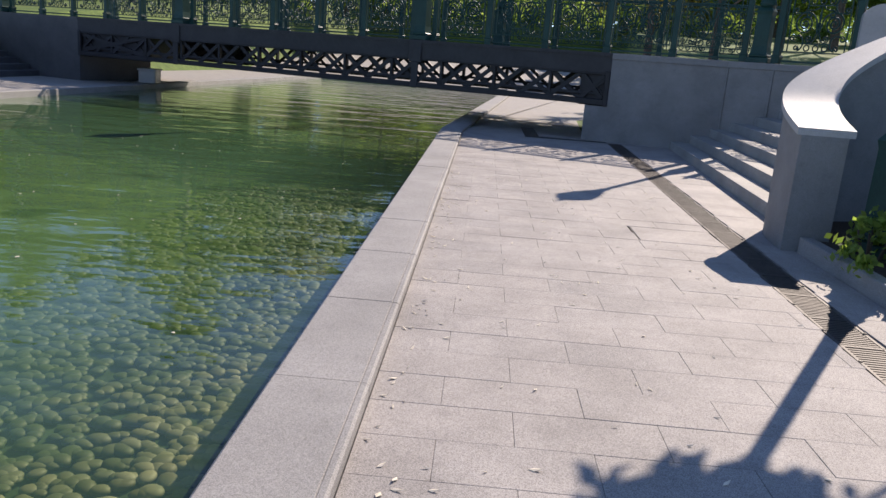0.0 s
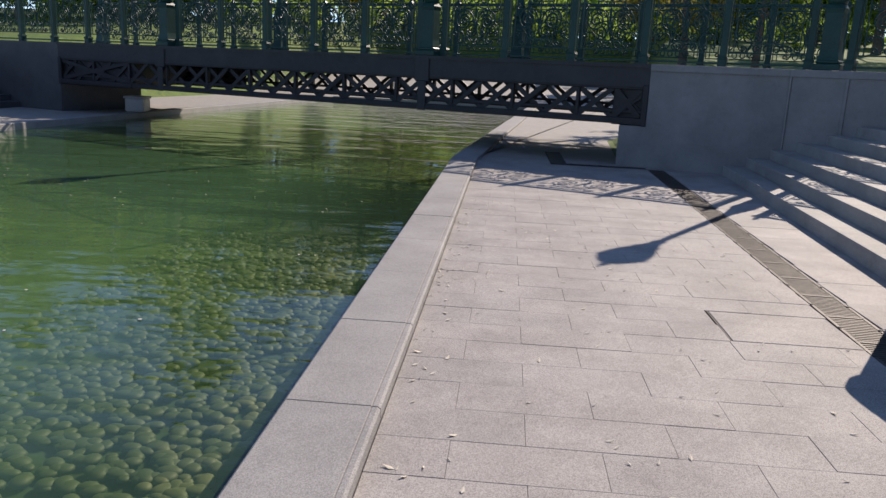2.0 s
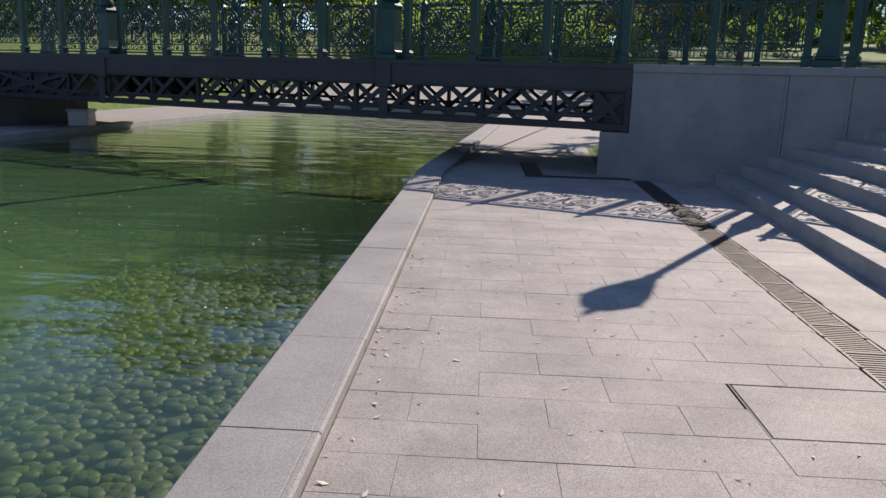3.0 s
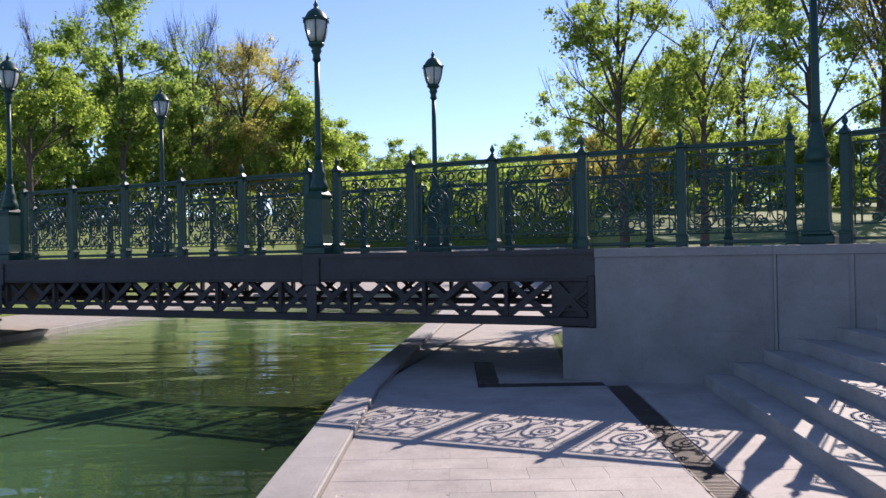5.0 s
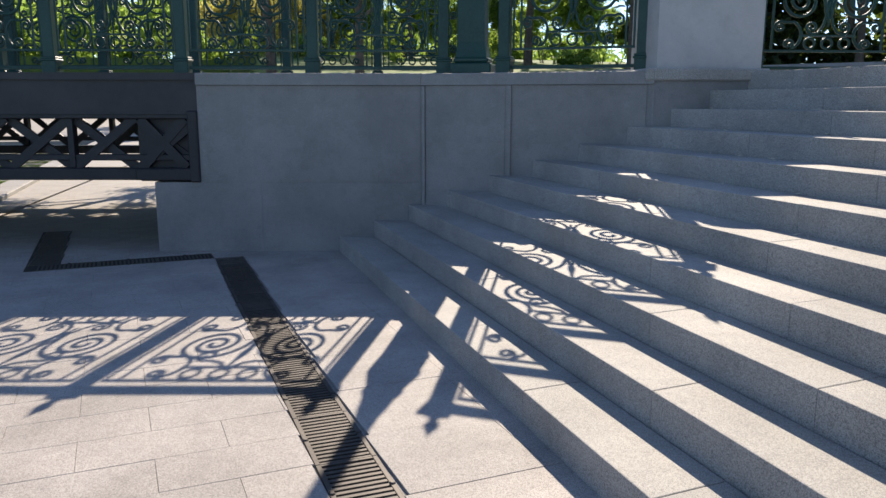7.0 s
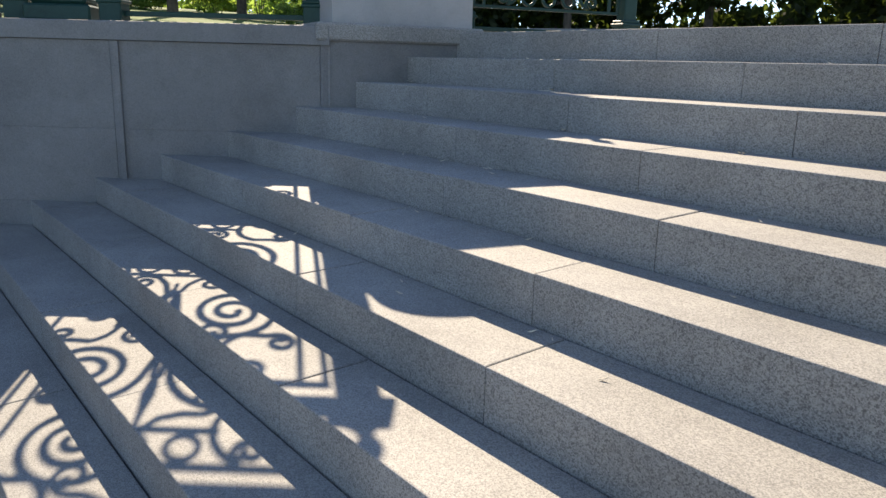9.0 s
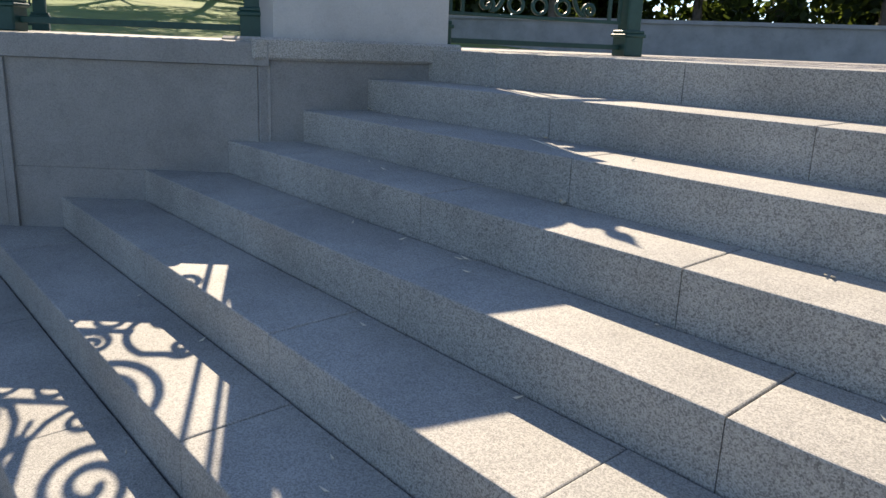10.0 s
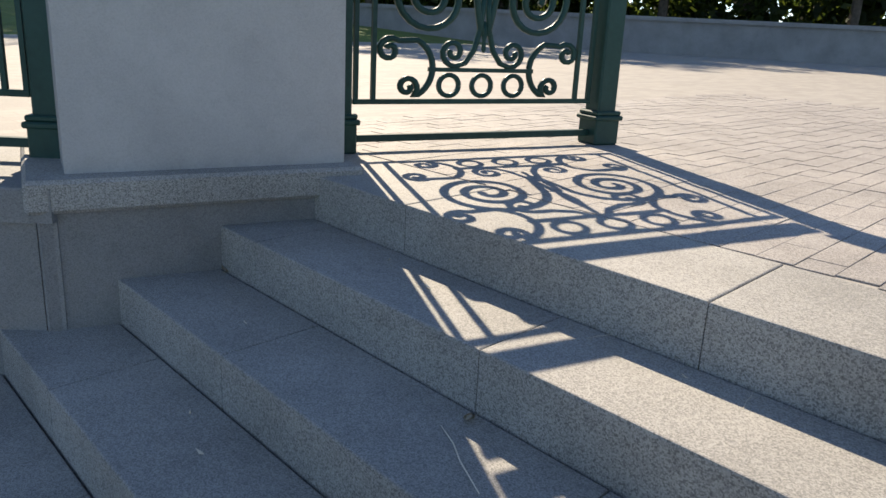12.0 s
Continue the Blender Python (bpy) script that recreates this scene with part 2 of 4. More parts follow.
def prism(bm, outline, z0, z1, bevel=0.0):
    """An upright prism over a plan outline, anticlockwise; z1 may be a list, one for each corner."""
    tops = z1 if isinstance(z1, (list, tuple)) else [z1] * len(outline)
    lows = z0 if isinstance(z0, (list, tuple)) else [z0] * len(outline)
    low = [bm.verts.new((x, y, z)) for (x, y), z in zip(outline, lows)]
    top = [bm.verts.new((x, y, z)) for (x, y), z in zip(outline, tops)]
    n = len(outline)
    fs = [bm.faces.new(low[::-1]), bm.faces.new(top)]
    fs += [bm.faces.new((low[i], low[(i + 1) % n], top[(i + 1) % n], top[i])) for i in range(n)]
    if bevel:
        bmesh.ops.bevel(bm, geom=list(fs[1].edges), offset=bevel, segments=2, affect="EDGES", profile=0.5)
    return bm


def lathe(bm, profile, sides=12, m=None):
    rings = []
    for r, z in profile:
        rings.append([bm.verts.new((r * math.cos(2 * math.pi * i / sides), r * math.sin(2 * math.pi * i / sides), z)) for i in range(sides)])
    for a, b in zip(rings, rings[1:]):
        for i in range(sides):
            bm.faces.new((a[i], a[(i + 1) % sides], b[(i + 1) % sides], b[i]))
    bm.faces.new(rings[0][::-1])
    bm.faces.new(rings[-1])
    if m is not None:
        bmesh.ops.transform(bm, matrix=m, verts=[v for r in rings for v in r])
    return bm


def tube(bm, points, radius, sides=6, thin=None):
    """A bar swept along points; radius may be a list for a tapering bar."""
    pts = [Vector(p) for p in points]
    rs = radius if isinstance(radius, (list, tuple)) else [radius] * len(pts)
    rings = []
    up = Vector((0, 1, 0)) if thin else None
    for i, p in enumerate(pts):
        d = (pts[min(i + 1, len(pts) - 1)] - pts[max(i - 1, 0)]).normalized()
        side = up if up else (Vector((0, 0, 1)) if abs(d.z) < 0.9 else Vector((1, 0, 0)))
        a = d.cross(side).normalized()
        b = d.cross(a).normalized()
        k = thin or 1.0
        rings.append([bm.verts.new(p + (a * math.cos(t) + b * math.sin(t) * k) * rs[i]) for t in (2 * math.pi * (j + 0.5) / sides for j in range(sides))])
    for r0, r1 in zip(rings, rings[1:]):
        for j in range(sides):
            bm.faces.new((r0[j], r0[(j + 1) % sides], r1[(j + 1) % sides], r1[j]))
    bm.faces.new(rings[0][::-1])
    bm.faces.new(rings[-1])
    bmesh.ops.recalc_face_normals(bm, faces=bm.faces[:])
    return bm


def empty(name, m=None):
    ob = new(name)
    if m is not None:
        ob.matrix_basis = m
    return ob


def structure(name, bm, mat, label, category="structure"):
    return tagged(part(name, bm, mat), label, category, kind="structure")


# ---------------------------------------------------------------- plan
RISER = 0.155
DECK = 11 * RISER                       # 1.705: plaza and bridge deck
RDIR = Vector((1.189, -0.495, 0)).normalized()
RNOR = Vector((0.384, 0.923, 0)).normalized()
PANEL = 1.288


def rail(s, off=0.0, z=0.0):
    """A place on the bridge's near railing, s panels along it, off metres beyond it."""
    p = Vector((-1.07 + 1.189 * s, 18.46 - 0.495 * s, z)) + RNOR * off
    return p


FACE = -0.35
DECK_W = 3.4
RAIL_ANGLE = math.degrees(math.atan2(RDIR.y, RDIR.x))
J1 = Vector((4.64, 15.70, 0))
PED = Vector((6.15, 14.25, 0))
WDIR = (PED - J1).normalized()
WNOR = Vector((-WDIR.y, WDIR.x, 0))


def step_x(k, y):
    return 3.525 + 0.3253 * (k - 1) + 0.080 * (y - 11.4)


# ground: one sheet, with the canal and its sunken walks let into it
def hill(y):
    """The lawn climbs gently away from the bridge."""
    return min(3.2, max(0.0, (y - 25) * 0.085))


def ground_height(x, y):
    shift = 0.08 * max(0.0, y - 16)
    x -= shift
    if y > 75 or y < -20:
        return 1.6 + hill(y)
    if -10.55 < x < -0.42:
        return -1.3 - 0.05 * min(4, abs(x + 0.42))
    if y < 16.9 or (x < 0 and y < 18.46 - 0.416 * (x + 1.07) + 0.8):
        if -16.2 < x < 3.1:
            return -0.06
        if x >= 3.1:
            if y < 8.6 and x < 9:
                return 0.1
            return 1.6 if x > 8.5 else -0.06
        return 1.6
    if (-15.5 if y > 22 else -12.5) < x < (6.0 if y > 22 else 2.4):
        return -0.06
    if x > 9 or x < -18:
        return 1.6 + hill(y)
    top = 1.6 + hill(y)
    return top * min(1.0, (x - 2.4) / 2.5) if x > 0 else top * min(1.0, (-12.5 - x) / 2.5)


def build_ground():
    bm = bmesh.new()
    xs = [-1500, -400, -120, -60, -40, -28, -22, -18, -16.25, -16.2, -14, -12.5, -11, -10.6, -10.54, -7, -5, -3, -2, -0.43, -0.37, 0.5, 1.5, 2.4, 3.0, 3.05, 4, 5, 6, 7.2, 8.5, 9.05, 10, 12, 16, 22, 30, 45, 70, 130, 400, 1500]
    ys = [-1500, -300, -60, -20.1, -20, -10, -4, 0, 3, 6, 8.55, 8.65, 10, 12, 14, 15, 16, 16.85, 16.95, 18, 20, 22, 25, 28, 32, 36, 40, 46, 54, 64, 74.9, 75.1, 90, 130, 300, 1500]
    grid = []
    for y in ys:
        row = []
        for x in xs:
            sx = x + (0.08 * max(0.0, min(y, 75) - 16) if -20 < x < 12 else 0)
            row.append(bm.verts.new((sx, y, ground_height(sx, y))))
        grid.append(row)
    for j in range(len(ys) - 1):
        for i in range(len(xs) - 1):
            bm.faces.new((grid[j][i], grid[j][i + 1], grid[j + 1][i + 1], grid[j + 1][i]))
    structure("ground", bm, M_GRASS, "spring-green lawn around the park canal", "lawn")


build_ground()

# canal bed, water
WATER = -0.09
bm = bmesh.new()
rows = []
for y in np.linspace(-19, 74, 60):
    sh = 0.08 * max(0.0, y - 16)
    rows.append([bm.verts.new((x + sh, y, z + 0.02 * noise.noise(Vector((x, y, 0))))) for x, z in ((-10.3, -0.6), (-8.5, -0.9), (-5.5, -1.12), (-3.6, -1.08), (-2.2, -1.04), (-1.3, -1.0), (-0.52, -1.0))])
for a, b in zip(rows, rows[1:]):
    for i in range(6):
        bm.faces.new((a[i], a[i + 1], b[i + 1], b[i]))
smooth(structure("canal_bed", bm, M_BED, "muddy green bed under the canal water", "canal bed"))
bm = bmesh.new()
bm.faces.new([bm.verts.new((x, y, WATER)) for x, y in ((-10.0, -19), (-0.5, -19), (-0.5, 16), (4.15, 74), (-6.3, 74), (-10.0, 16))])
structure("water", bm, M_WATER, "green canal water with small ripples and reflections", "water").visible_shadow = False


def build_pebbles():
    rnd = random.Random(5)
    base = bmesh.new()
    bmesh.ops.create_icosphere(base, subdivisions=2, radius=1.0)
    co = np.array([v.co[:] for v in base.verts])
    faces = [[v.index for v in f.verts] for f in base.faces]
    base.free()
    verts, polys = [], []
    for _ in range(10500):
        x = -0.56 - 3.6 * rnd.random() ** 1.5
        y = -3 + 17 * rnd.random() ** 1.15
        bed = np.interp(x, [-5.5, -3.6, -2.2, -1.3, -0.52], [-1.12, -1.08, -1.04, -1.0, -1.0])
        r = rnd.uniform(0.035, 0.065)
        a = rnd.uniform(0, 6.28)
        p = co * (r * rnd.uniform(1.0, 1.5), r, r * rnd.uniform(0.4, 0.6))
        p = np.c_[p[:, 0] * math.cos(a) - p[:, 1] * math.sin(a), p[:, 0] * math.sin(a) + p[:, 1] * math.cos(a), p[:, 2]]
        n = len(verts)
        verts += (p + (x, y, bed + 0.03)).tolist()
        polys += [[n + i for i in f] for f in faces]
    me = bpy.data.meshes.new("pebbles")
    me.from_pydata(verts, [], polys)
    smooth(tagged(part("pebbles", me, M_PEBBLE), "rounded grey-green pebbles lying under shallow water", "pebbles", kind="stuff"))


build_pebbles()


def build_petals():
    """Pale specks drifting on the water."""
    rnd = random.Random(31)
    bm = bmesh.new()
    for _ in range(90):
        x, y, a = -0.9 - 5.5 * rnd.random(), rnd.uniform(1.5, 14), rnd.uniform(0, 6.28)
        q = [bm.verts.new((x + r * math.cos(a + i), y + r * math.sin(a + i), WATER + 0.006 + 0.002 * (i % 2))) for i, r in enumerate(rnd.uniform(0.006, 0.016) for _ in range(6))]
        bm.faces.new(q)
    tagged(part("floating_petals", bm, M_LITTER), "tiny pale petals floating on the water", "petals", kind="stuff")


build_petals()

# quay walls under the kerbs, far-bank walk
bm = bmesh.new()
prism(bm, [(-0.53, -18), (-0.2, -18), (-0.2, 16), (4.5, 74), (4.17, 74), (-0.53, 16)], -1.4, -0.03)
structure("quay_wall", bm, M_WALL, "wet granite quay wall under the kerb", "wall")
bm = bmesh.new()
prism(bm, [(-9.85, -18), (-9.52, -18), (-9.52, 16), (-5.9, 74), (-6.25, 74), (-9.85, 16)], -1.4, -0.03)
structure("quay_wall_far", bm, M_WALL, "granite quay wall of the far bank", "wall")


def kerb_run(parent, a, b, width, top, length, profile_side=1):
    """Kerb stones end to end along a line, each a block with a bead along its inner edge."""
    a, b = Vector(a), Vector(b)
    d = (b - a).normalized()
    n = max(1, round((b - a).length / length))
    step = (b - a).length / n
    bm = bmesh.new()
    g = 0.004
    w = width
    prof = [(0, -0.5), (w, -0.5), (w, top - 0.012), (w - 0.012, top - 0.002), (w - 0.034, top - 0.002), (w - 0.038, top - 0.006), (w - 0.042, top), (0.012, top), (0, top - 0.012)]
    ends = []
    for y in (g, step - g):
        ends.append([bm.verts.new((x * profile_side, y, z)) for x, z in prof])
    k = len(prof)
    for i in range(k):
        bm.faces.new((ends[0][i], ends[0][(i + 1) % k], ends[1][(i + 1) % k], ends[1][i]))
    bm.faces.new(ends[0][::-1])
    bm.faces.new(ends[1])
    bmesh.ops.recalc_face_normals(bm, faces=bm.faces[:])
    me = bpy.data.meshes.new("kerb_stone")
    bm.to_mesh(me)
    bm.free()
    ang = math.degrees(math.atan2(d.y, d.x)) - 90
    for i in range(n):
        p = a + d * step * i
        part("kerb_stone", me, M_KERB, parent, m=pose(p.x, p.y, p.z + random.uniform(-0.002, 0.002), 0, 0, ang))


kerb = tagged(empty("kerb"), "smooth grey granite kerb along the water's edge", "kerb", kind="structure")
kerb_run(kerb, (-0.545, -3.8, 0), (-0.545, 16.0, 0), 0.415, 0.06, 1.08)
kerb_run(kerb, (-0.545, 16.0, 0), (3.295, 64.0, 0), 0.415, 0.06, 1.6)
kerb_far = tagged(empty("kerb_far"), "pale granite kerb of the far bank", "kerb", kind="structure")
kerb_run(kerb_far, (-9.5, -3, 0), (-9.5, 16, 0), 0.37, 0.05, 1.9, -1)
kerb_run(kerb_far, (-9.5, 16, 0), (-6.51, 64, 0), 0.37, 0.05, 2.4, -1)
bm = bmesh.new()
prism(bm, [(-13.1, -10), (-9.874, -10), (-9.874, 16), (-6.885, 64), (-11.6, 64), (-15.0, 24), (-13.1, 20)], -0.07, 0.0)
structure("pavement_far", bm, M_PLAZA, "pale paved walk along the far bank", "pavement")
bm = bmesh.new()
prism(bm, [(-0.14, 17.0), (2.55, 17.0), (3.0, 22), (6.4, 22.5), (9.6, 64), (3.7, 64), (-0.10, 16.9)], -0.07, -0.008)
structure("pavement_beyond", bm, M_PLAZA, "pale paved walk beyond the bridge", "pavement")
bm = bmesh.new()
prism(bm, [(-13.4, 40), (7.6, 40), (10.4, 75), (-10.5, 75)], -0.5, [0.05, 0.05, 2.3, 2.3])
structure("pavement_end", bm, M_PLAZA, "pale paved slope closing the canal", "pavement")
bm = bmesh.new()
box(bm, -0.14, -4, -0.09, 3.6, 17.05, -0.012)
structure("pavement_bed", bm, M_JOINT, "dark sand bed under the paving slabs", "pavement")

# ---------------------------------------------------------------- bridge
def along(s0, s1, off0, off1):
    """Plan outline of a strip beside the railing line."""
    return [tuple(rail(s, o).xy) for s, o in ((s0, off0), (s1, off0), (s1, off1), (s0, off1))]


S_L, S_R = -8.3, 3.26
bm = bmesh.new()
prism(bm, along(S_L - 6, 5.6, FACE + 0.06, DECK_W - FACE - 0.06), 1.36, DECK)
structure("bridge_deck", bm, M_FASCIA, "dark deck slab of the low footbridge", "bridge deck")
for name, off in (("fascia_near", FACE), ("fascia_far", DECK_W - FACE - 0.12)):
    fas = tagged(empty(name), "dark painted steel fascia of the footbridge", "bridge fascia", kind="structure")
    part("plate", prism(bmesh.new(), along(S_L, S_R, off, off + 0.12), 1.355, 1.65), M_FASCIA, fas)
    part("ledge", prism(bmesh.new(), along(S_L, S_R, off - 0.03, off + 0.15), 1.65, DECK + 0.012), M_FASCIA, fas)
    part("lower_moulding", prism(bmesh.new(), along(S_L, S_R, off - 0.015, off + 0.135), 1.33, 1.355), M_FASCIA, fas)


def diagonal(bm, x0, z0, x1, z1, w, d):
    v = Vector((x1 - x0, 0, z1 - z0))
    box(bm, -w / 2, 0, 0, w / 2, d, v.length, 0, Matrix.Translation((x0, 0, z0)) @ Matrix.Rotation(math.atan2(v.x, v.z), 4, "Y"))
    return bm


def build_truss():
    """Lattice girder: chords, uprights, crossed diagonals and a thin middle rail."""
    girder = empty("bridge_girder")
    length = PANEL * (S_R - S_L)
    low, high, mid = 0.70, 1.335, 0.915
    for name, z0, z1, y0 in (("bottom_chord", low, low + 0.115, -0.03), ("top_chord", high - 0.05, high, -0.02), ("middle_rail", mid - 0.03, mid + 0.03, 0.015)):
        part(name, box(bmesh.new(), 0, y0, z0, length, y0 + 0.14 + (0.02 if y0 < 0 else -0.06), z1, 0.008), M_STEEL, girder)
    bays = 24
    bay = length / bays
    up = bpy.data.meshes.new("upright")
    b = box(bmesh.new(), -0.03, 0.0, low + 0.12, 0.03, 0.1, high - 0.05, 0.005)
    b.to_mesh(up)
    cross = []
    for sgn in (1, -1):
        me = bpy.data.meshes.new("diagonal")
        b = diagonal(bmesh.new(), -bay / 2 * sgn, low + 0.1, bay / 2 * sgn, high - 0.04, 0.085, 0.03)
        b.to_mesh(me)
        cross.append(me)
    for i in range(bays + 1):
        if i % 2 == 0:
            part("upright", up, M_STEEL, girder, m=pose(i * bay, 0, 0))
        if i < bays:
            for j, me in enumerate(cross):
                part("diagonal", me, M_STEEL, girder, m=pose((i + 0.5) * bay, 0.012 + 0.04 * j, 0))
    # dark sheets added behind the open end bays stand in for shade
    for x, wide in ((0.0, 2.6), (length - 0.62, 0.62)):
        part("end_shade_sheet", box(bmesh.new(), x, 0.075, low - 0.02, x + wide, 0.095, high + 0.03, 0.006), M_STEEL, girder)
        part("end_bracket", box(bmesh.new(), x + (0.52 if x else 0.0), -0.05, low - 0.02, x + (0.62 if x else 0.1), 0.02, high + 0.03, 0.012), M_STEEL, girder)
        for sgn in (0, 1):
            part("end_brace", diagonal(bmesh.new(), x + 0.05, (low + 0.12, high - 0.05)[sgn], x + wide - 0.14, (high - 0.05, low + 0.12)[sgn], 0.09, 0.05 + 0.012 * sgn), M_STEEL, girder)
        part("end_bar", box(bmesh.new(), x, -0.045, low, x + wide, -0.01, low + 0.11, 0.006), M_STEEL, girder)
    return tagged(girder, "dark steel lattice girder with crossed diagonals", "bridge girder", "girders of the footbridge")


truss = build_truss()
p = rail(S_L, FACE + 0.02)
truss.matrix_basis = pose(p.x, p.y, 0, 0, 0, RAIL_ANGLE)
p = rail(S_L, DECK_W - FACE - 0.16)
copy_thing(truss, pose(p.x, p.y, 0, 0, 0, RAIL_ANGLE))

# abutments and stair wall
W = lambda s: rail(s, FACE)
w0, w1 = W(S_R - 0.35), J1
bm = bmesh.new()
back0, back1 = rail(S_R - 0.35, DECK_W - FACE), rail(6.2, DECK_W - FACE)
prism(bm, [tuple(w0.xy), tuple(w1.xy), tuple((J1 + WNOR * 0.6).xy), tuple(back1.xy), tuple(back0.xy)], -0.1, 0.68)
prism(bm, [tuple(W(S_R).xy), tuple(w1.xy), tuple((J1 + WNOR * 0.6).xy), tuple(back1.xy), tuple(rail(S_R, DECK_W - FACE).xy)], 0.676, 1.60)
wall_a = structure("wall_abutment", bm, M_WALL, "smooth grey granite abutment wall of the footbridge", "wall")
bm = bmesh.new()
prism(bm, [tuple((W(S_R) - RNOR * 0.03).xy), tuple((J1 - RNOR * 0.03 - WNOR * 0.01).xy), tuple((J1 + WNOR * 0.7).xy), tuple(rail(S_R, 0.35).xy)], 1.603, DECK + 0.01, 0.01)
structure("coping_abutment", bm, M_WALL, "thin granite coping under the railing", "coping")
bm = bmesh.new()
e = PED + WDIR * 0.06
prism(bm, [tuple(J1.xy), tuple(e.xy), tuple((e + WNOR * 0.75).xy), tuple((J1 + WNOR * 0.75).xy)], -0.1, 1.60)
wall_s = structure("wall_stairs", bm, M_WALL, "grey granite retaining wall beside the stairs", "wall")
j2 = J1 + WDIR * 0.86
for q, ww in ((J1 + WDIR * 0.015, 0.03), (j2, 0.035)):
    part("pilaster_strip", prism(bmesh.new(), [tuple((q - WNOR * 0.025).xy), tuple((q + WDIR * ww - WNOR * 0.025).xy), tuple((q + WDIR * ww + WNOR * 0.02).xy), tuple((q + WNOR * 0.02).xy)], -0.1, 1.597), M_WALL, wall_s)
bm = bmesh.new()
prism(bm, [tuple((J1 - WNOR * 0.03).xy), tuple((e - WNOR * 0.03).xy), tuple((e + WNOR * 0.7).xy), tuple((J1 + WNOR * 0.7).xy)], 1.603, DECK + 0.008, 0.01)
structure("coping_stairs", bm, M_WALL, "pale granite coping along the stair wall", "coping")
# facing slabs of the stair wall and the abutment
def facing(owner, a, b, zs, joints, out):
    d = (b - a)
    n = Vector((-d.y, d.x, 0)).normalized()
    for u0, u1 in zip(joints, joints[1:]):
        for z0, z1 in zip(zs, zs[1:]):
            p0, p1 = a + d * u0 + d.normalized() * 0.0008, a + d * u1 - d.normalized() * 0.0008
            q = [tuple((v + n * o).xy) for v, o in ((p0, -out), (p1, -out), (p1, 0.01), (p0, 0.01))]
            part("facing_slab", prism(bmesh.new(), q, z0 + 0.0008, z1 - 0.0008), M_WALL, owner)


facing(wall_s, J1 + WDIR * 0.05, PED, (0.0, 0.62, 1.08, 1.6), (0.0, 0.385, 1.0), 0.006)
facing(wall_a, W(S_R), J1, (0.69, 1.6), (0.0, 1.0), 0.006)
facing(wall_a, W(S_R - 0.35), J1, (0.0, 0.675), (0.0, 0.4, 1.0), 0.006)
# opposite bank
wl0, wl1 = W(S_L + 0.02), W(S_L - 6)
bm = bmesh.new()
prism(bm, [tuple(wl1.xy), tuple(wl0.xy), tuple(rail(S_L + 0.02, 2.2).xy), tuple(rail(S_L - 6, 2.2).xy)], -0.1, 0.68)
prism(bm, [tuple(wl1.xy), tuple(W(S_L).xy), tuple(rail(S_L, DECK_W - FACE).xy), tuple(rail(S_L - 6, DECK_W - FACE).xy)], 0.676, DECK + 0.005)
structure("wall_abutment_far", bm, M_SHADED_WALL, "granite abutment on the opposite bank, coloured as in shade", "wall")
block = bmesh.new()
box(block, -0.24, -0.24, 0.0, 0.24, 0.24, 0.34, 0.02)
box(block, -0.27, -0.27, 0.34, 0.27, 0.27, 0.40, 0.015)
tagged(part("stone_block", block, M_CAP, m=pose(-9.36, 22.9, 0.045, 0, 0, 4)), "pale squared stone block standing on the bank", "stone block")
# far steps in the same granite, shade included in the colour
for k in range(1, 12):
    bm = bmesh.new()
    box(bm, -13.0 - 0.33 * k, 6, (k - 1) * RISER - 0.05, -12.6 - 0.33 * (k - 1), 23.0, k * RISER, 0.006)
    structure("stair_far", bm, M_SHADED_WALL, "granite step on the opposite bank, coloured as in shade", "step")

# ---------------------------------------------------------------- railings
def volute(cx, cz, r0, r1, a0, turns, n=30):
    """A spiral in the plane y = 0, from radius r0 at angle a0 inwards to r1."""
    out = []
    for i in range(n + 1):
        t = i / n
        r = r0 + (r1 - r0) * t ** 0.8
        a = a0 + turns * 2 * math.pi * t
        out.append((cx + r * math.cos(a), 0, cz + r * math.sin(a)))
    return out


def curl_mesh(name, points, radius):
    me = bpy.data.meshes.new(name)
    b = tube(bmesh.new(), points, radius, 6, 1.0)
    b.to_mesh(me)
    b.free()
    for poly in me.polygons:
        poly.use_smooth = True
    me.materials.append(M_IRON)
    return me


def mirror(points, x=True, z=None):
    return [((-p[0] if x else p[0]), p[1], (z * 2 - p[2] if z is not None else p[2])) for p in points]


def arc(cx, cz, r, a0, a1, n=14):
    return [(cx + r * math.cos(a0 + (a1 - a0) * i / n), 0, cz + r * math.sin(a0 + (a1 - a0) * i / n)) for i in range(n + 1)]


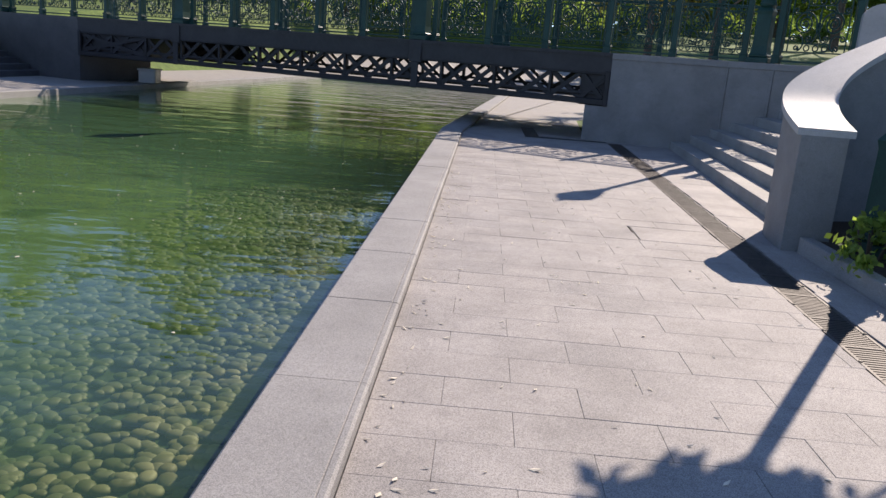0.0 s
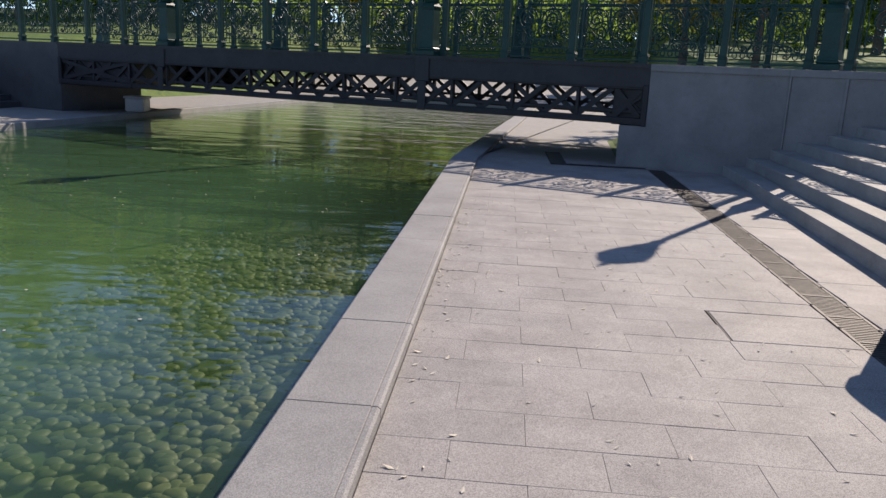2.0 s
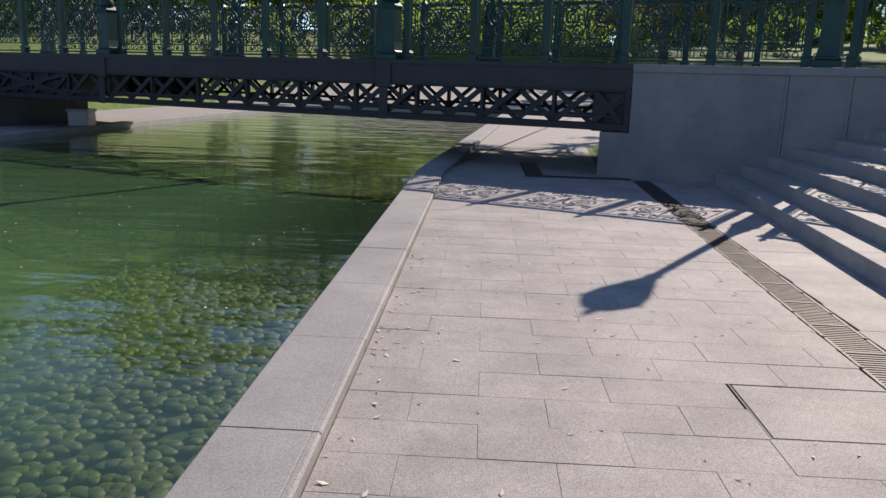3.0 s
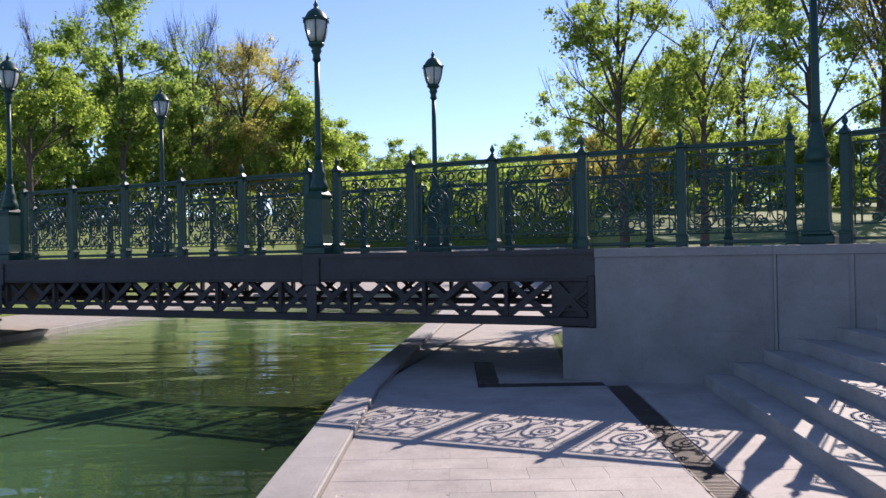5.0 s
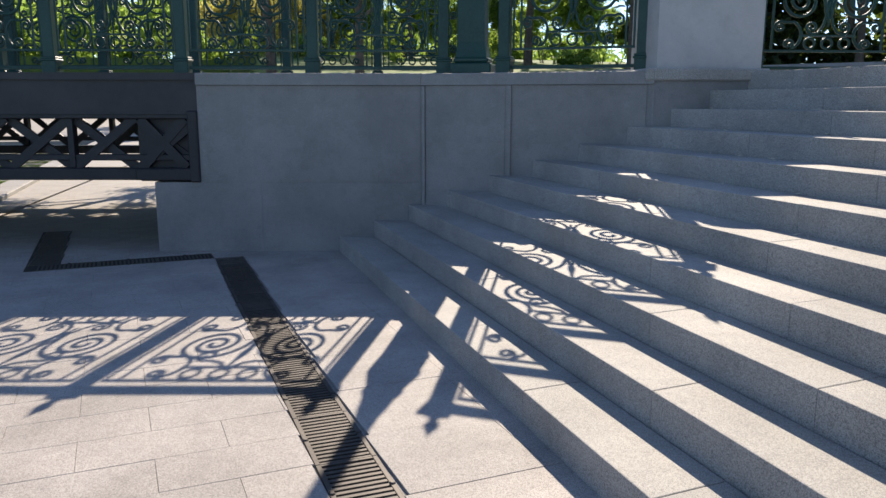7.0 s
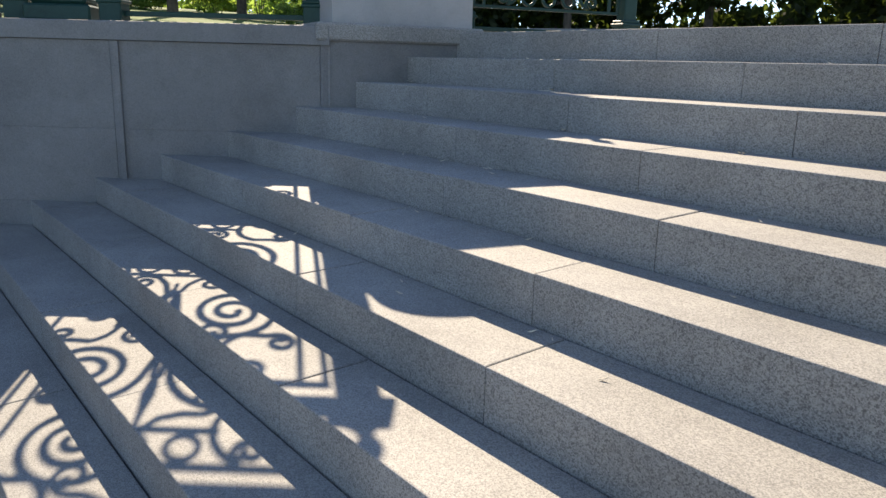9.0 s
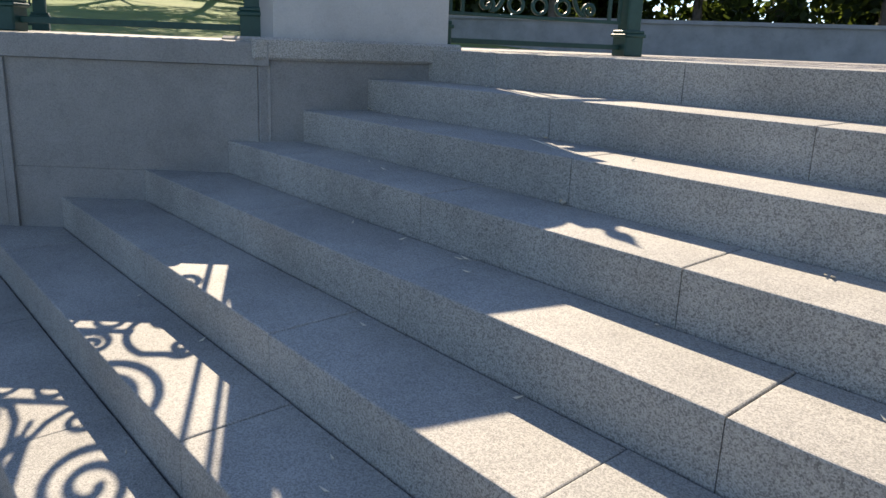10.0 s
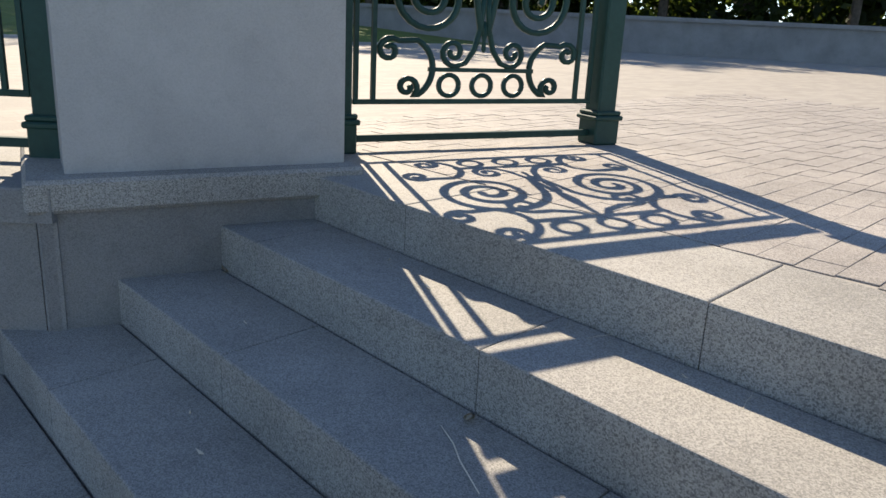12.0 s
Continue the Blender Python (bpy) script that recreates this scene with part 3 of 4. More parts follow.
def build_panel(width, group_label="railing panels of the footbridge", rows=2):
    """Scrolled iron railing panel between two posts, from its left post to its right."""
    pan = empty("railing")
    half = width / 2 - 0.07
    for name, z, h, d in (("bottom_rail", 0.055, 0.03, 0.035), ("lower_rail", 0.21, 0.022, 0.022), ("upper_rail", 1.075, 0.022, 0.022)):
        part(name, box(bmesh.new(), -half, -d / 2, z - h / 2, half, d / 2, z + h / 2, 0.003), M_IRON, pan)
    hand = box(bmesh.new(), -half, -0.028, 1.16, half, 0.028, 1.20, 0.008)
    box(hand, -half, -0.018, 1.135, half, 0.018, 1.162)
    part("handrail", hand, M_IRON, pan)
    inner = half - 0.085
    side = box(bmesh.new(), -0.009, -0.009, 0.21, 0.009, 0.009, 1.075)
    sm = bpy.data.meshes.new("side_bar")
    side.to_mesh(sm)
    side.free()
    for x in (-half + 0.012, -inner, inner, half - 0.012):
        part("side_bar", sm, M_IRON, pan, m=pose(x, 0, 0))
    zc = 0.6425
    ring = bpy.data.meshes.new("ring")
    b = tube(bmesh.new(), arc(0, 0, 0.046, 0, 2 * math.pi, 18), 0.0115, 6, 1.0)
    b.to_mesh(ring)
    b.free()
    for x in (-0.155, 0, 0.155):
        for z in (0.28, 1.005):
            part("ring", ring, M_IRON, pan, m=pose(x, 0, z))
    bar = bpy.data.meshes.new("cross_bar")
    b = box(bmesh.new(), -0.25, -0.009, -0.009, 0.25, 0.009, 0.009)
    b.to_mesh(bar)
    b.free()
    for z in (0.348, 0.937):
        part("cross_bar", bar, M_IRON, pan, m=pose(0, 0, z))
    # corner scroll: a C with a curl at each end
    cx, cz = inner - 0.125, 0.345
    c = volute(cx - 0.02, 0.272, 0.048, 0.014, math.pi * 1.1, -1.15, 16)[::-1]
    c += arc(cx, 0.352, 0.132, -math.pi * 0.62, -math.pi * 1.35, 14)
    top = volute(cx + 0.06, 0.425, 0.056, 0.014, math.pi * 0.75, -1.3, 16)
    corner = [curl_mesh("corner_scroll", q, 0.0135) for q in (c + top, mirror(c + top), mirror(c + top, False, zc), mirror(c + top, True, zc))]
    for me in corner:
        part("corner_scroll", me, None, pan)
    # great scrolls: two spirals back to back, their stems meeting on the centre line
    stem = [(0.014, 0, 0.5), (0.024, 0, 0.55), (0.034, 0, 0.6)]
    sp = volute(0.245, 0.655, 0.205, 0.02, math.pi * 1.03, -2.6, 56)
    sp2 = [(0.012, 0, 0.68), (0.014, 0, 0.6), (0.022, 0, 0.52), (0.045, 0, 0.435), (0.085, 0, 0.378)] + volute(0.14, 0.424, 0.062, 0.014, -math.pi * 0.55, 1.35, 20)
    tail = [(0.03, 0, 0.93), (0.06, 0, 0.89), (0.13, 0, 0.865)] + volute(0.19, 0.80, 0.066, 0.014, math.pi * 0.55, -1.25, 20)
    for name, q, r in (("great_scroll", stem + sp, 0.015), ("small_scroll", sp2, 0.0125), ("upper_scroll", tail, 0.0125)):
        for pts in (q, mirror(q)):
            part(name, curl_mesh(name, pts, r), None, pan)
    drop = lathe(bmesh.new(), [(0.004, 0.425), (0.011, 0.44), (0.008, 0.475), (0.013, 0.5), (0.006, 0.56)], 8)
    smooth(part("pendant", drop, M_IRON, pan))
    leaf = lathe(bmesh.new(), [(0.008, 0.66), (0.02, 0.72), (0.024, 0.78), (0.012, 0.86), (0.008, 0.937)], 8)
    bmesh.ops.scale(leaf, vec=(1, 0.5, 1), verts=leaf.verts[:])
    smooth(part("palmette", leaf, M_IRON, pan))
    return tagged(pan, "dark green iron railing panel with spiral scrollwork", "railing", group_label)


def build_post():
    post = empty("railing_post")
    part("shaft", box(bmesh.new(), -0.055, -0.055, 0.12, 0.055, 0.055, 1.28, 0.008), M_IRON, post)
    foot = part("foot", box(bmesh.new(), -0.072, -0.072, 0.0, 0.072, 0.072, 0.13, 0.008), M_IRON, post)
    part("foot_moulding", box(box(bmesh.new(), -0.083, -0.083, 0.12, 0.083, 0.083, 0.143, 0.006), -0.074, -0.074, 0.143, 0.074, 0.074, 0.165, 0.006), M_IRON, foot)
    cap = box(bmesh.new(), -0.085, -0.085, 1.28, 0.085, 0.085, 1.305, 0.006)
    lathe(cap, [(0.085, 1.305), (0.06, 1.335), (0.035, 1.36), (0.03, 1.38)], 4, Matrix.Rotation(math.pi / 4, 4, "Z"))
    cap = part("cap", cap, M_IRON, post)
    smooth(part("finial", lathe(bmesh.new(), [(0.02, 1.37), (0.018, 1.395), (0.034, 1.42), (0.038, 1.44), (0.025, 1.47), (0.01, 1.50), (0.003, 1.53)], 10), M_IRON, cap))
    return tagged(post, "dark green square iron railing post with a finial", "railing post", "railing posts")


def build_lamp():
    """Park lamp: panelled pedestal, slim pole, glazed lantern under a crown."""
    lamp = empty("street_lamp")
    part("plinth", box(box(bmesh.new(), -0.2, -0.2, 0, 0.2, 0.2, 0.1, 0.012), -0.17, -0.17, 0.1, 0.17, 0.17, 0.16, 0.02), M_IRON, lamp)
    ped = lathe(bmesh.new(), [(0.215, 0.16), (0.2, 0.22), (0.185, 0.3), (0.18, 0.85), (0.2, 0.92), (0.15, 0.98)], 4, Matrix.Rotation(math.pi / 4, 4, "Z"))
    part("pedestal", ped, M_IRON, lamp)
    smooth(part("vase", lathe(bmesh.new(), [(0.13, 0.98), (0.15, 1.04), (0.125, 1.12), (0.1, 1.2), (0.11, 1.24), (0.085, 1.3), (0.07, 1.42), (0.06, 1.46)], 14), M_IRON, lamp))
    smooth(part("pole", lathe(bmesh.new(), [(0.058, 1.45), (0.05, 1.6), (0.045, 2.4), (0.04, 3.05)], 14), M_IRON, lamp))
    smooth(part("collar", lathe(bmesh.new(), [(0.042, 3.0), (0.07, 3.03), (0.055, 3.09), (0.06, 3.12), (0.085, 3.17), (0.07, 3.2), (0.10, 3.24), (0.125, 3.26), (0.12, 3.3)], 14), M_IRON, lamp))
    head = part("lantern", lathe(bmesh.new(), [(0.10, 3.295), (0.15, 3.4), (0.18, 3.52), (0.188, 3.6), (0.18, 3.64)], 12), M_GLASS, lamp, "milky lantern glass")
    smooth(head)
    rib = tube(bmesh.new(), [(0.108, 0, 3.29), (0.16, 0, 3.4), (0.19, 0, 3.52), (0.2, 0, 3.62), (0.215, 0, 3.66), (0.235, 0, 3.645)], 0.012, 5, 1.0)
    rm = bpy.data.meshes.new("rib")
    rib.to_mesh(rm)
    rib.free()
    for i in range(6):
        part("rib", rm, M_IRON, head, m=pose(0, 0, 0, 0, 0, 60 * i))
    smooth(part("crown", lathe(bmesh.new(), [(0.2, 3.62), (0.205, 3.65), (0.17, 3.7), (0.13, 3.77), (0.07, 3.82), (0.035, 3.84), (0.03, 3.87), (0.04, 3.895), (0.015, 3.94), (0.005, 4.0)], 14), M_IRON, lamp))
    return tagged(lamp, "dark green cast-iron park lamp with a glazed lantern", "street lamp", "park lamps")


panel, post, lamp = build_panel(PANEL), build_post(), build_lamp()
HOME = []
TALL = Matrix.Diagonal((1, 1, 1.045, 1))       # bridge panels stand a little higher than the gate's


def put(proto, m):
    """The first use takes the thing itself, later uses copies."""
    if proto not in HOME:
        HOME.append(proto)
        proto.matrix_basis = m
        return proto
    return copy_thing(proto, m)


for off, name in ((0.0, "near"), (DECK_W, "far")):
    for start in (0.085, -5.325, -10.735):
        for i in range(6):
            p = rail(start + i + (0.3 if off else 0), off, DECK + 0.01)
            put(post, pose(*p, 0, 0, RAIL_ANGLE))
            if i < 5:
                p = rail(start + i + 0.5 + (0.3 if off else 0), off, DECK + 0.01)
                put(panel, pose(*p, 0, 0, RAIL_ANGLE) @ TALL)
    for s in (-0.205, -5.615, -11.03):
        p = rail(s + 0.085 + (0.3 if off else 0), off - (0.1 if off == 0 else -0.1), DECK + 0.012)
        put(lamp, pose(*p, 0, 0, RAIL_ANGLE))
# pilasters under the lamps, on the fascia
for s in (-0.205, -5.615):
    bm = bmesh.new()
    box(bm, -0.15, FACE - 0.036, 1.24, 0.15, FACE + 0.02, DECK + 0.008, 0.012)
    box(bm, -0.09, FACE - 0.025, 0.69, 0.09, FACE, 1.245, 0.012)
    ob = tagged(part("lamp_bracket", bm, M_FASCIA), "dark steel bracket under a bridge lamp", "bracket", "lamp brackets")
    p = rail(s + 0.085)
    ob.matrix_basis = pose(p.x, p.y, 0, 0, 0, RAIL_ANGLE)

# corner lamp and the railing on the stair wall
WALL_ANGLE = math.degrees(math.atan2(WDIR.y, WDIR.x))
lampk = Vector((5.22, 15.77, DECK + 0.012))
put(lamp, pose(*lampk, 0, 0, RAIL_ANGLE - 12))
pl = Vector((5.43, 15.51, DECK + 0.01))
put(post, pose(*pl, 0, 0, WALL_ANGLE))
pe = Vector((6.365, 14.61, DECK + 0.01))
put(post, pose(*pe, 0, 0, WALL_ANGLE))
mid = (pl + pe) / 2
put(panel, pose(*mid, 0, 0, WALL_ANGLE) @ TALL)

# ---------------------------------------------------------------- pedestal and gate panel
def build_pedestal():
    ped = empty("stone_pedestal")
    part("block", prism(bmesh.new(), [(0.09, 0.05), (1.02, 0.05), (1.02, 0.75), (0.09, 0.75)], 0.03, 0.83), M_PED, ped)
    # rounded shoulders: an arch-topped slab
    bm = bmesh.new()
    prof = [(0.09, 0.828), (1.02, 0.828)] + [(0.84 + 0.18 * math.cos(a), 0.87 + 0.18 * math.sin(a)) for a in np.linspace(0, math.pi / 2, 7)] + [(0.40 + 0.31 * math.cos(a), 0.83 + 0.22 * math.sin(a)) for a in np.linspace(math.pi / 2, math.pi, 7)]
    f = [bm.verts.new((x, 0.05, z)) for x, z in prof]
    b = [bm.verts.new((x, 0.75, z)) for x, z in prof]
    n = len(prof)
    bm.faces.new(f)
    bm.faces.new(b[::-1])
    for i in range(n):
        bm.faces.new((f[i], b[i], b[(i + 1) % n], f[(i + 1) % n]))
    bmesh.ops.recalc_face_normals(bm, faces=bm.faces[:])
    part("rounded_top", bm, M_PED, ped)
    part("coping", box(bmesh.new(), -0.03, -0.05, -0.075, 1.06, 0.8, 0.03, 0.012), M_STEP, ped, "pale granite coping slab")
    part("base", box(bmesh.new(), 0.0, -0.02, -0.62, 1.0, 0.78, -0.07, 0.006), M_WALL, ped)
    return tagged(ped, "pale stone pedestal with rounded shoulders beside the steps", "pedestal")


ped = build_pedestal()
PED_ANGLE = math.degrees(math.atan2(-0.32, 0.95))
ped.matrix_basis = pose(PED.x, PED.y, DECK, 0, 0, PED_ANGLE)
gate_l, gate_r = Vector((7.36, 14.31, DECK)), Vector((8.67, 13.86, DECK))
gate_angle = math.degrees(math.atan2(gate_r.y - gate_l.y, gate_r.x - gate_l.x))
put(post, pose(*gate_l, 0, 0, gate_angle))
put(post, pose(*gate_r, 0, 0, gate_angle))
mid = (gate_l + gate_r) / 2
put(panel, pose(*mid, 0, 0, gate_angle) @ Matrix.Diagonal(((gate_r - gate_l).length / PANEL, 1, 0.95, 1)))

# ---------------------------------------------------------------- parapet of the stairs
def build_parapet():
    line = [(2.88, 7.55, 1.06), (2.93, 8.1, 1.2), (3.06, 8.5, 1.36), (3.32, 8.8, 1.52), (3.7, 9.02, 1.7), (4.2, 9.17, 1.93), (4.8, 9.26, 2.2), (5.5, 9.32, 2.48), (6.3, 9.35, 2.6), (9.5, 9.38, 2.6)]
    # a smoother line through these
    pts = []
    for i in range(len(line) - 1):
        p0, p1, p2, p3 = (Vector(line[max(0, min(len(line) - 1, j))]) for j in (i - 1, i, i + 1, i + 2))
        for k in range(8):
            t = k / 8
            pts.append(0.5 * (2 * p1 + (p2 - p0) * t + (2 * p0 - 5 * p1 + 4 * p2 - p3) * t * t + (3 * p1 - p0 - 3 * p2 + p3) * t ** 3))
    pts.append(Vector(line[-1]))
    for _ in range(14):
        pts = [pts[0]] + [(a + 2 * b + c) / 4 for a, b, c in zip(pts, pts[1:], pts[2:])] + [pts[-1]]
    par = tagged(empty("stair_parapet"), "curved granite stair parapet with a pale sloping cap", "parapet", kind="structure")

    def wall(x0, x1, z0, z1, first, last, flat_bottom):
        bm = bmesh.new()
        rings = []
        for i in range(first, last + 1):
            p = pts[i]
            d = (pts[min(i + 1, len(pts) - 1)] - pts[max(i - 1, 0)])
            d = Vector((d.x, d.y, 0)).normalized()
            n = Vector((d.y, -d.x, 0))
            a, b = p + n * x0, p + n * x1
            lo = -0.1 if flat_bottom else p.z + z0
            rings.append([bm.verts.new(q) for q in ((a.x, a.y, lo), (b.x, b.y, lo), (b.x, b.y, p.z + z1), (a.x, a.y, p.z + z1))])
        for r, s in zip(rings, rings[1:]):
            for i in range(4):
                bm.faces.new((r[i], r[(i + 1) % 4], s[(i + 1) % 4], s[i]))
        bm.faces.new(rings[0][::-1])
        bm.faces.new(rings[-1])
        bmesh.ops.recalc_face_normals(bm, faces=bm.faces[:])
        return bm

    part("parapet_wall", wall(0.035, 0.42, 0, -0.06, 0, len(pts) - 1, True), M_WALL, par)
    for i in range(0, len(pts) - 1, 12):
        bm = wall(0.0, 0.47, -0.062, 0.0, i, min(i + 12, len(pts) - 1), False)
        ob = smooth(part("cap_stone", bm, M_CAP, par, "pale smooth cap stone"))
        ob.data.set_sharp_from_angle(angle=radians(35))


build_parapet()

# planter at the parapet's foot
bm = bmesh.new()
box(bm, 3.04, 2.0, -0.05, 3.16, 7.5, 0.14, 0.008)
structure("planter_kerb", bm, M_KERB, "low granite kerb of the planting bed", "kerb")
bm = bmesh.new()
prism(bm, [(3.15, 1.0), (9.0, 1.0), (9.0, 9.1), (4.8, 8.96), (4.25, 8.88), (3.82, 8.75), (3.5, 8.57), (3.3, 8.35), (3.18, 7.9)], -0.02, 0.11)
structure("planter_bed", bm, M_SOIL, "dark soil of the planting bed", "soil")
put(lamp, pose(3.62, 7.26, 0.1, 0, 0, 20))


def leaf_cloud(blobs, count, size, seed, flat=0.0):
    """Leaves as small bent quads scattered over and inside a set of clumps."""
    rnd = np.random.RandomState(seed)
    cs = np.array([b[:3] for b in blobs])
    rs = np.array([b[3] for b in blobs])
    pick = rnd.choice(len(blobs), count, p=rs ** 2 / (rs ** 2).sum())
    d = rnd.normal(size=(count, 3))
    d /= np.linalg.norm(d, axis=1)[:, None]
    rad = rs[pick] * np.minimum(1.7, np.abs(rnd.normal(0.55, 0.42, count)))
    c = cs[pick] + d * rad[:, None] * (1, 1, 0.8)
    a = rnd.normal(size=(count, 3))
    a /= np.linalg.norm(a, axis=1)[:, None]
    b = np.cross(a, rnd.normal(size=(count, 3)))
    b /= np.linalg.norm(b, axis=1)[:, None]
    s = size * (0.6 + 0.8 * rnd.rand(count))[:, None]
    verts = np.stack([c - a * s, c + b * s * 0.55, c + a * s, c - b * s * 0.55], 1).reshape(-1, 3)
    me = bpy.data.meshes.new("crown")
    me.from_pydata(verts.tolist(), [], np.arange(count * 4).reshape(-1, 4).tolist())
    return me


def build_tree(seed, height, spread, leaves, size, mat, bare=0.0, trunk=0.16, clear=None):
    rnd = random.Random(seed)
    tree = empty("tree")
    bm = bmesh.new()
    fork = height * (clear or rnd.uniform(0.28, 0.38))
    lean = rnd.uniform(-0.3, 0.3)
    tube(bm, [(0, 0, -0.2), (lean * 0.2, 0, fork * 0.5), (lean * 0.5, 0.1, fork), (lean, 0.1, height * 0.62), (lean * 1.2, 0, height * 0.9)], [trunk * 1.3, trunk, trunk * 0.85, trunk * 0.5, trunk * 0.12], 8)
    blobs = []
    for i in range(11 + int(6 * bare)):
        a = i * 2.4 + rnd.uniform(-0.4, 0.4)
        z0 = rnd.uniform(fork * (1.0 if clear else 0.8), height * 0.7)
        r = spread * rnd.uniform(0.45, 1.0) * (1.15 - 0.55 * z0 / height)
        z1 = min(height * 0.97, z0 + rnd.uniform(0.12, 0.34) * height)
        tip = (lean + r * math.cos(a), r * math.sin(a), z1)
        m1 = (lean * 0.7 + r * 0.45 * math.cos(a + 0.25), r * 0.45 * math.sin(a + 0.25), z0 + (z1 - z0) * 0.6)
        tube(bm, [(lean * z0 / height, 0.05, z0), m1, tip], [trunk * 0.42, trunk * 0.26, trunk * 0.06], 5)
        for j in range(9):
            q = rnd.uniform(0.4, 1.15)
            w = 0.16 * spread
            blobs.append((tip[0] * q + rnd.uniform(-w, w), tip[1] * q + rnd.uniform(-w, w), tip[2] + rnd.uniform(-1.2, 1.2) * w, spread * rnd.uniform(0.06, 0.17)))
        for j in range(int(12 * bare)):
            q = rnd.uniform(0.35, 1.0)
            root = [m1[n] + (tip[n] - m1[n]) * q for n in range(3)]
            b, reach, rise = a + rnd.uniform(-1.3, 1.3), rnd.uniform(0.08, 0.3) * spread, rnd.uniform(0.05, 0.17) * height
            bend = (root[0] + 0.55 * reach * math.cos(b + 0.4), root[1] + 0.55 * reach * math.sin(b + 0.4), root[2] + rise * 0.4)
            end = (root[0] + reach * math.cos(b), root[1] + reach * math.sin(b), root[2] + rise)
            tube(bm, [root, bend, end], [trunk * 0.1, trunk * 0.07, trunk * 0.025], 4)
            for side in (-0.7, 0.7):
                c = b + side
                tube(bm, [bend, (bend[0] + 0.5 * reach * math.cos(c), bend[1] + 0.5 * reach * math.sin(c), bend[2] + rise * rnd.uniform(0.3, 0.7))], [trunk * 0.06, trunk * 0.02], 3)
    for j in range(6):
        blobs.append((lean + rnd.uniform(-0.4, 0.4) * spread, rnd.uniform(-0.4, 0.4) * spread, height * rnd.uniform(0.72, 0.98), spread * rnd.uniform(0.14, 0.26)))
    part("trunk", bm, M_BARK, tree)
    part("crown", leaf_cloud(blobs, leaves, size, seed), mat, tree)
    return tree


T = [build_tree(11, 13, 4.6, 22000, 0.09, M_LEAF_DARK), build_tree(23, 11, 4.2, 20000, 0.09, M_LEAF_DARK), build_tree(37, 12, 4.4, 15000, 0.065, M_LEAF_BROWN, 1.0), build_tree(51, 9, 3.8, 20000, 0.09, M_LEAF), build_tree(67, 11, 3.6, 12000, 0.075, M_LEAF, 0.6), build_tree(91, 13, 3.0, 2600, 0.06, M_LEAF, 1.6, 0.12)]
NAMES = ["tall spring-green broadleaf tree on the lawn", "dark green leafy tree on the lawn", "half-bare tree with brownish young leaves", "low bright green bushy tree", "sparse light-green tree with thin limbs", "nearly bare tree with fine upright twigs"]
for t, n in zip(T, NAMES):
    tagged(t, n, "tree", "park trees")
CAM5 = Vector((0.845, 6.5, 1.7))


def tree_at(kind, bearing, dist, scale, turn):
    if dist > 26:
        dist, scale = dist * 1.4, scale * 1.12
    a = radians(bearing)
    m = pose(CAM5.x + dist * math.sin(a), CAM5.y + dist * math.cos(a), 1.5 + 0.8 * hill(CAM5.y + dist * math.cos(a)), 0, 0, turn)
    ob = put(T[kind], m)
    ob.scale = (scale, scale, scale)
    return ob


for row in ((4, 12.5, 21, 0.72, 90), (0, -23.5, 33, 0.95, 0), (5, -27.5, 35, 0.82, 40), (5, -19, 36, 0.86, 200), (5, -30.5, 40, 0.8, 100), (5, 21, 34, 0.9, 10), (4, 18, 20.5, 0.6, 10), (4, -33, 36, 0.85, 40), (3, -29, 27, 0.8, 80), (2, -15, 38, 0.92, 10), (5, -17, 41, 0.9, 120), (3, -12, 40, 0.95, 200),
            (1, -22, 46, 1.0, 0), (3, -8.5, 50, 0.9, 30), (1, -6.5, 85, 1.25, 60), (3, -4, 90, 1.5, 0), (1, -1.5, 88, 1.25, 90), (0, 1, 95, 1.0, 10), (3, 3.5, 85, 1.3, 50), (1, 5.5, 80, 1.2, 130), (0, 7.5, 70, 0.9, 220),
            (4, 11, 36, 0.8, 0), (1, 14.5, 36, 0.88, 20), (4, 17.5, 44, 0.85, 60), (4, 20.5, 40, 0.9, 140), (3, 12, 46, 0.85, 0), (4, 25, 30, 1.25, 20), (2, 29, 32, 1.2, 200),
            (0, -36, 30, 0.7, 150), (3, -40, 34, 0.75, 10), (4, 33, 38, 1.1, 100), (0, -14, 58, 1.0, 10), (4, 23, 55, 0.9, 30), (3, -17, 60, 1.3, 30)):
    tree_at(*row)
# row of dark trees behind the plaza
for i in range(12):
    q = Vector((22, 36, 0)).lerp(Vector((40, 6, 0)), i / 11)
    ob = put(T[(1, 0, 1, 4)[i % 4]], pose(q.x + (i % 3) * 1.5, q.y + (i % 2) * 1.2, 1.6, 0, 0, 47 * i))
    ob.scale = (0.95, 0.95, 0.95)
# edge of the woods all round
def build_woods():
    rnd = random.Random(9)
    blobs = []
    for i in range(620):
        a = radians(rnd.uniform(-50, 36))
        d = rnd.uniform(70, 96) if math.degrees(a) > -14 else rnd.uniform(62, 84)
        h = rnd.uniform(0.5, 6.0) if -13 < math.degrees(a) < 9 else rnd.uniform(0.5, 12.5) if a < 0 else rnd.uniform(0.5, 5.5)
        blobs.append((CAM5.x + d * math.sin(a), CAM5.y + d * math.cos(a), 1.5 + h + (3 if math.degrees(a) < 25 else 0), rnd.uniform(1.0, 2.3)))
    me = leaf_cloud(blobs, 120000, 0.27, 77)
    tagged(part("woods", me, M_LEAF_DARK), "dense green undergrowth at the edge of the woods", "woods", kind="stuff")


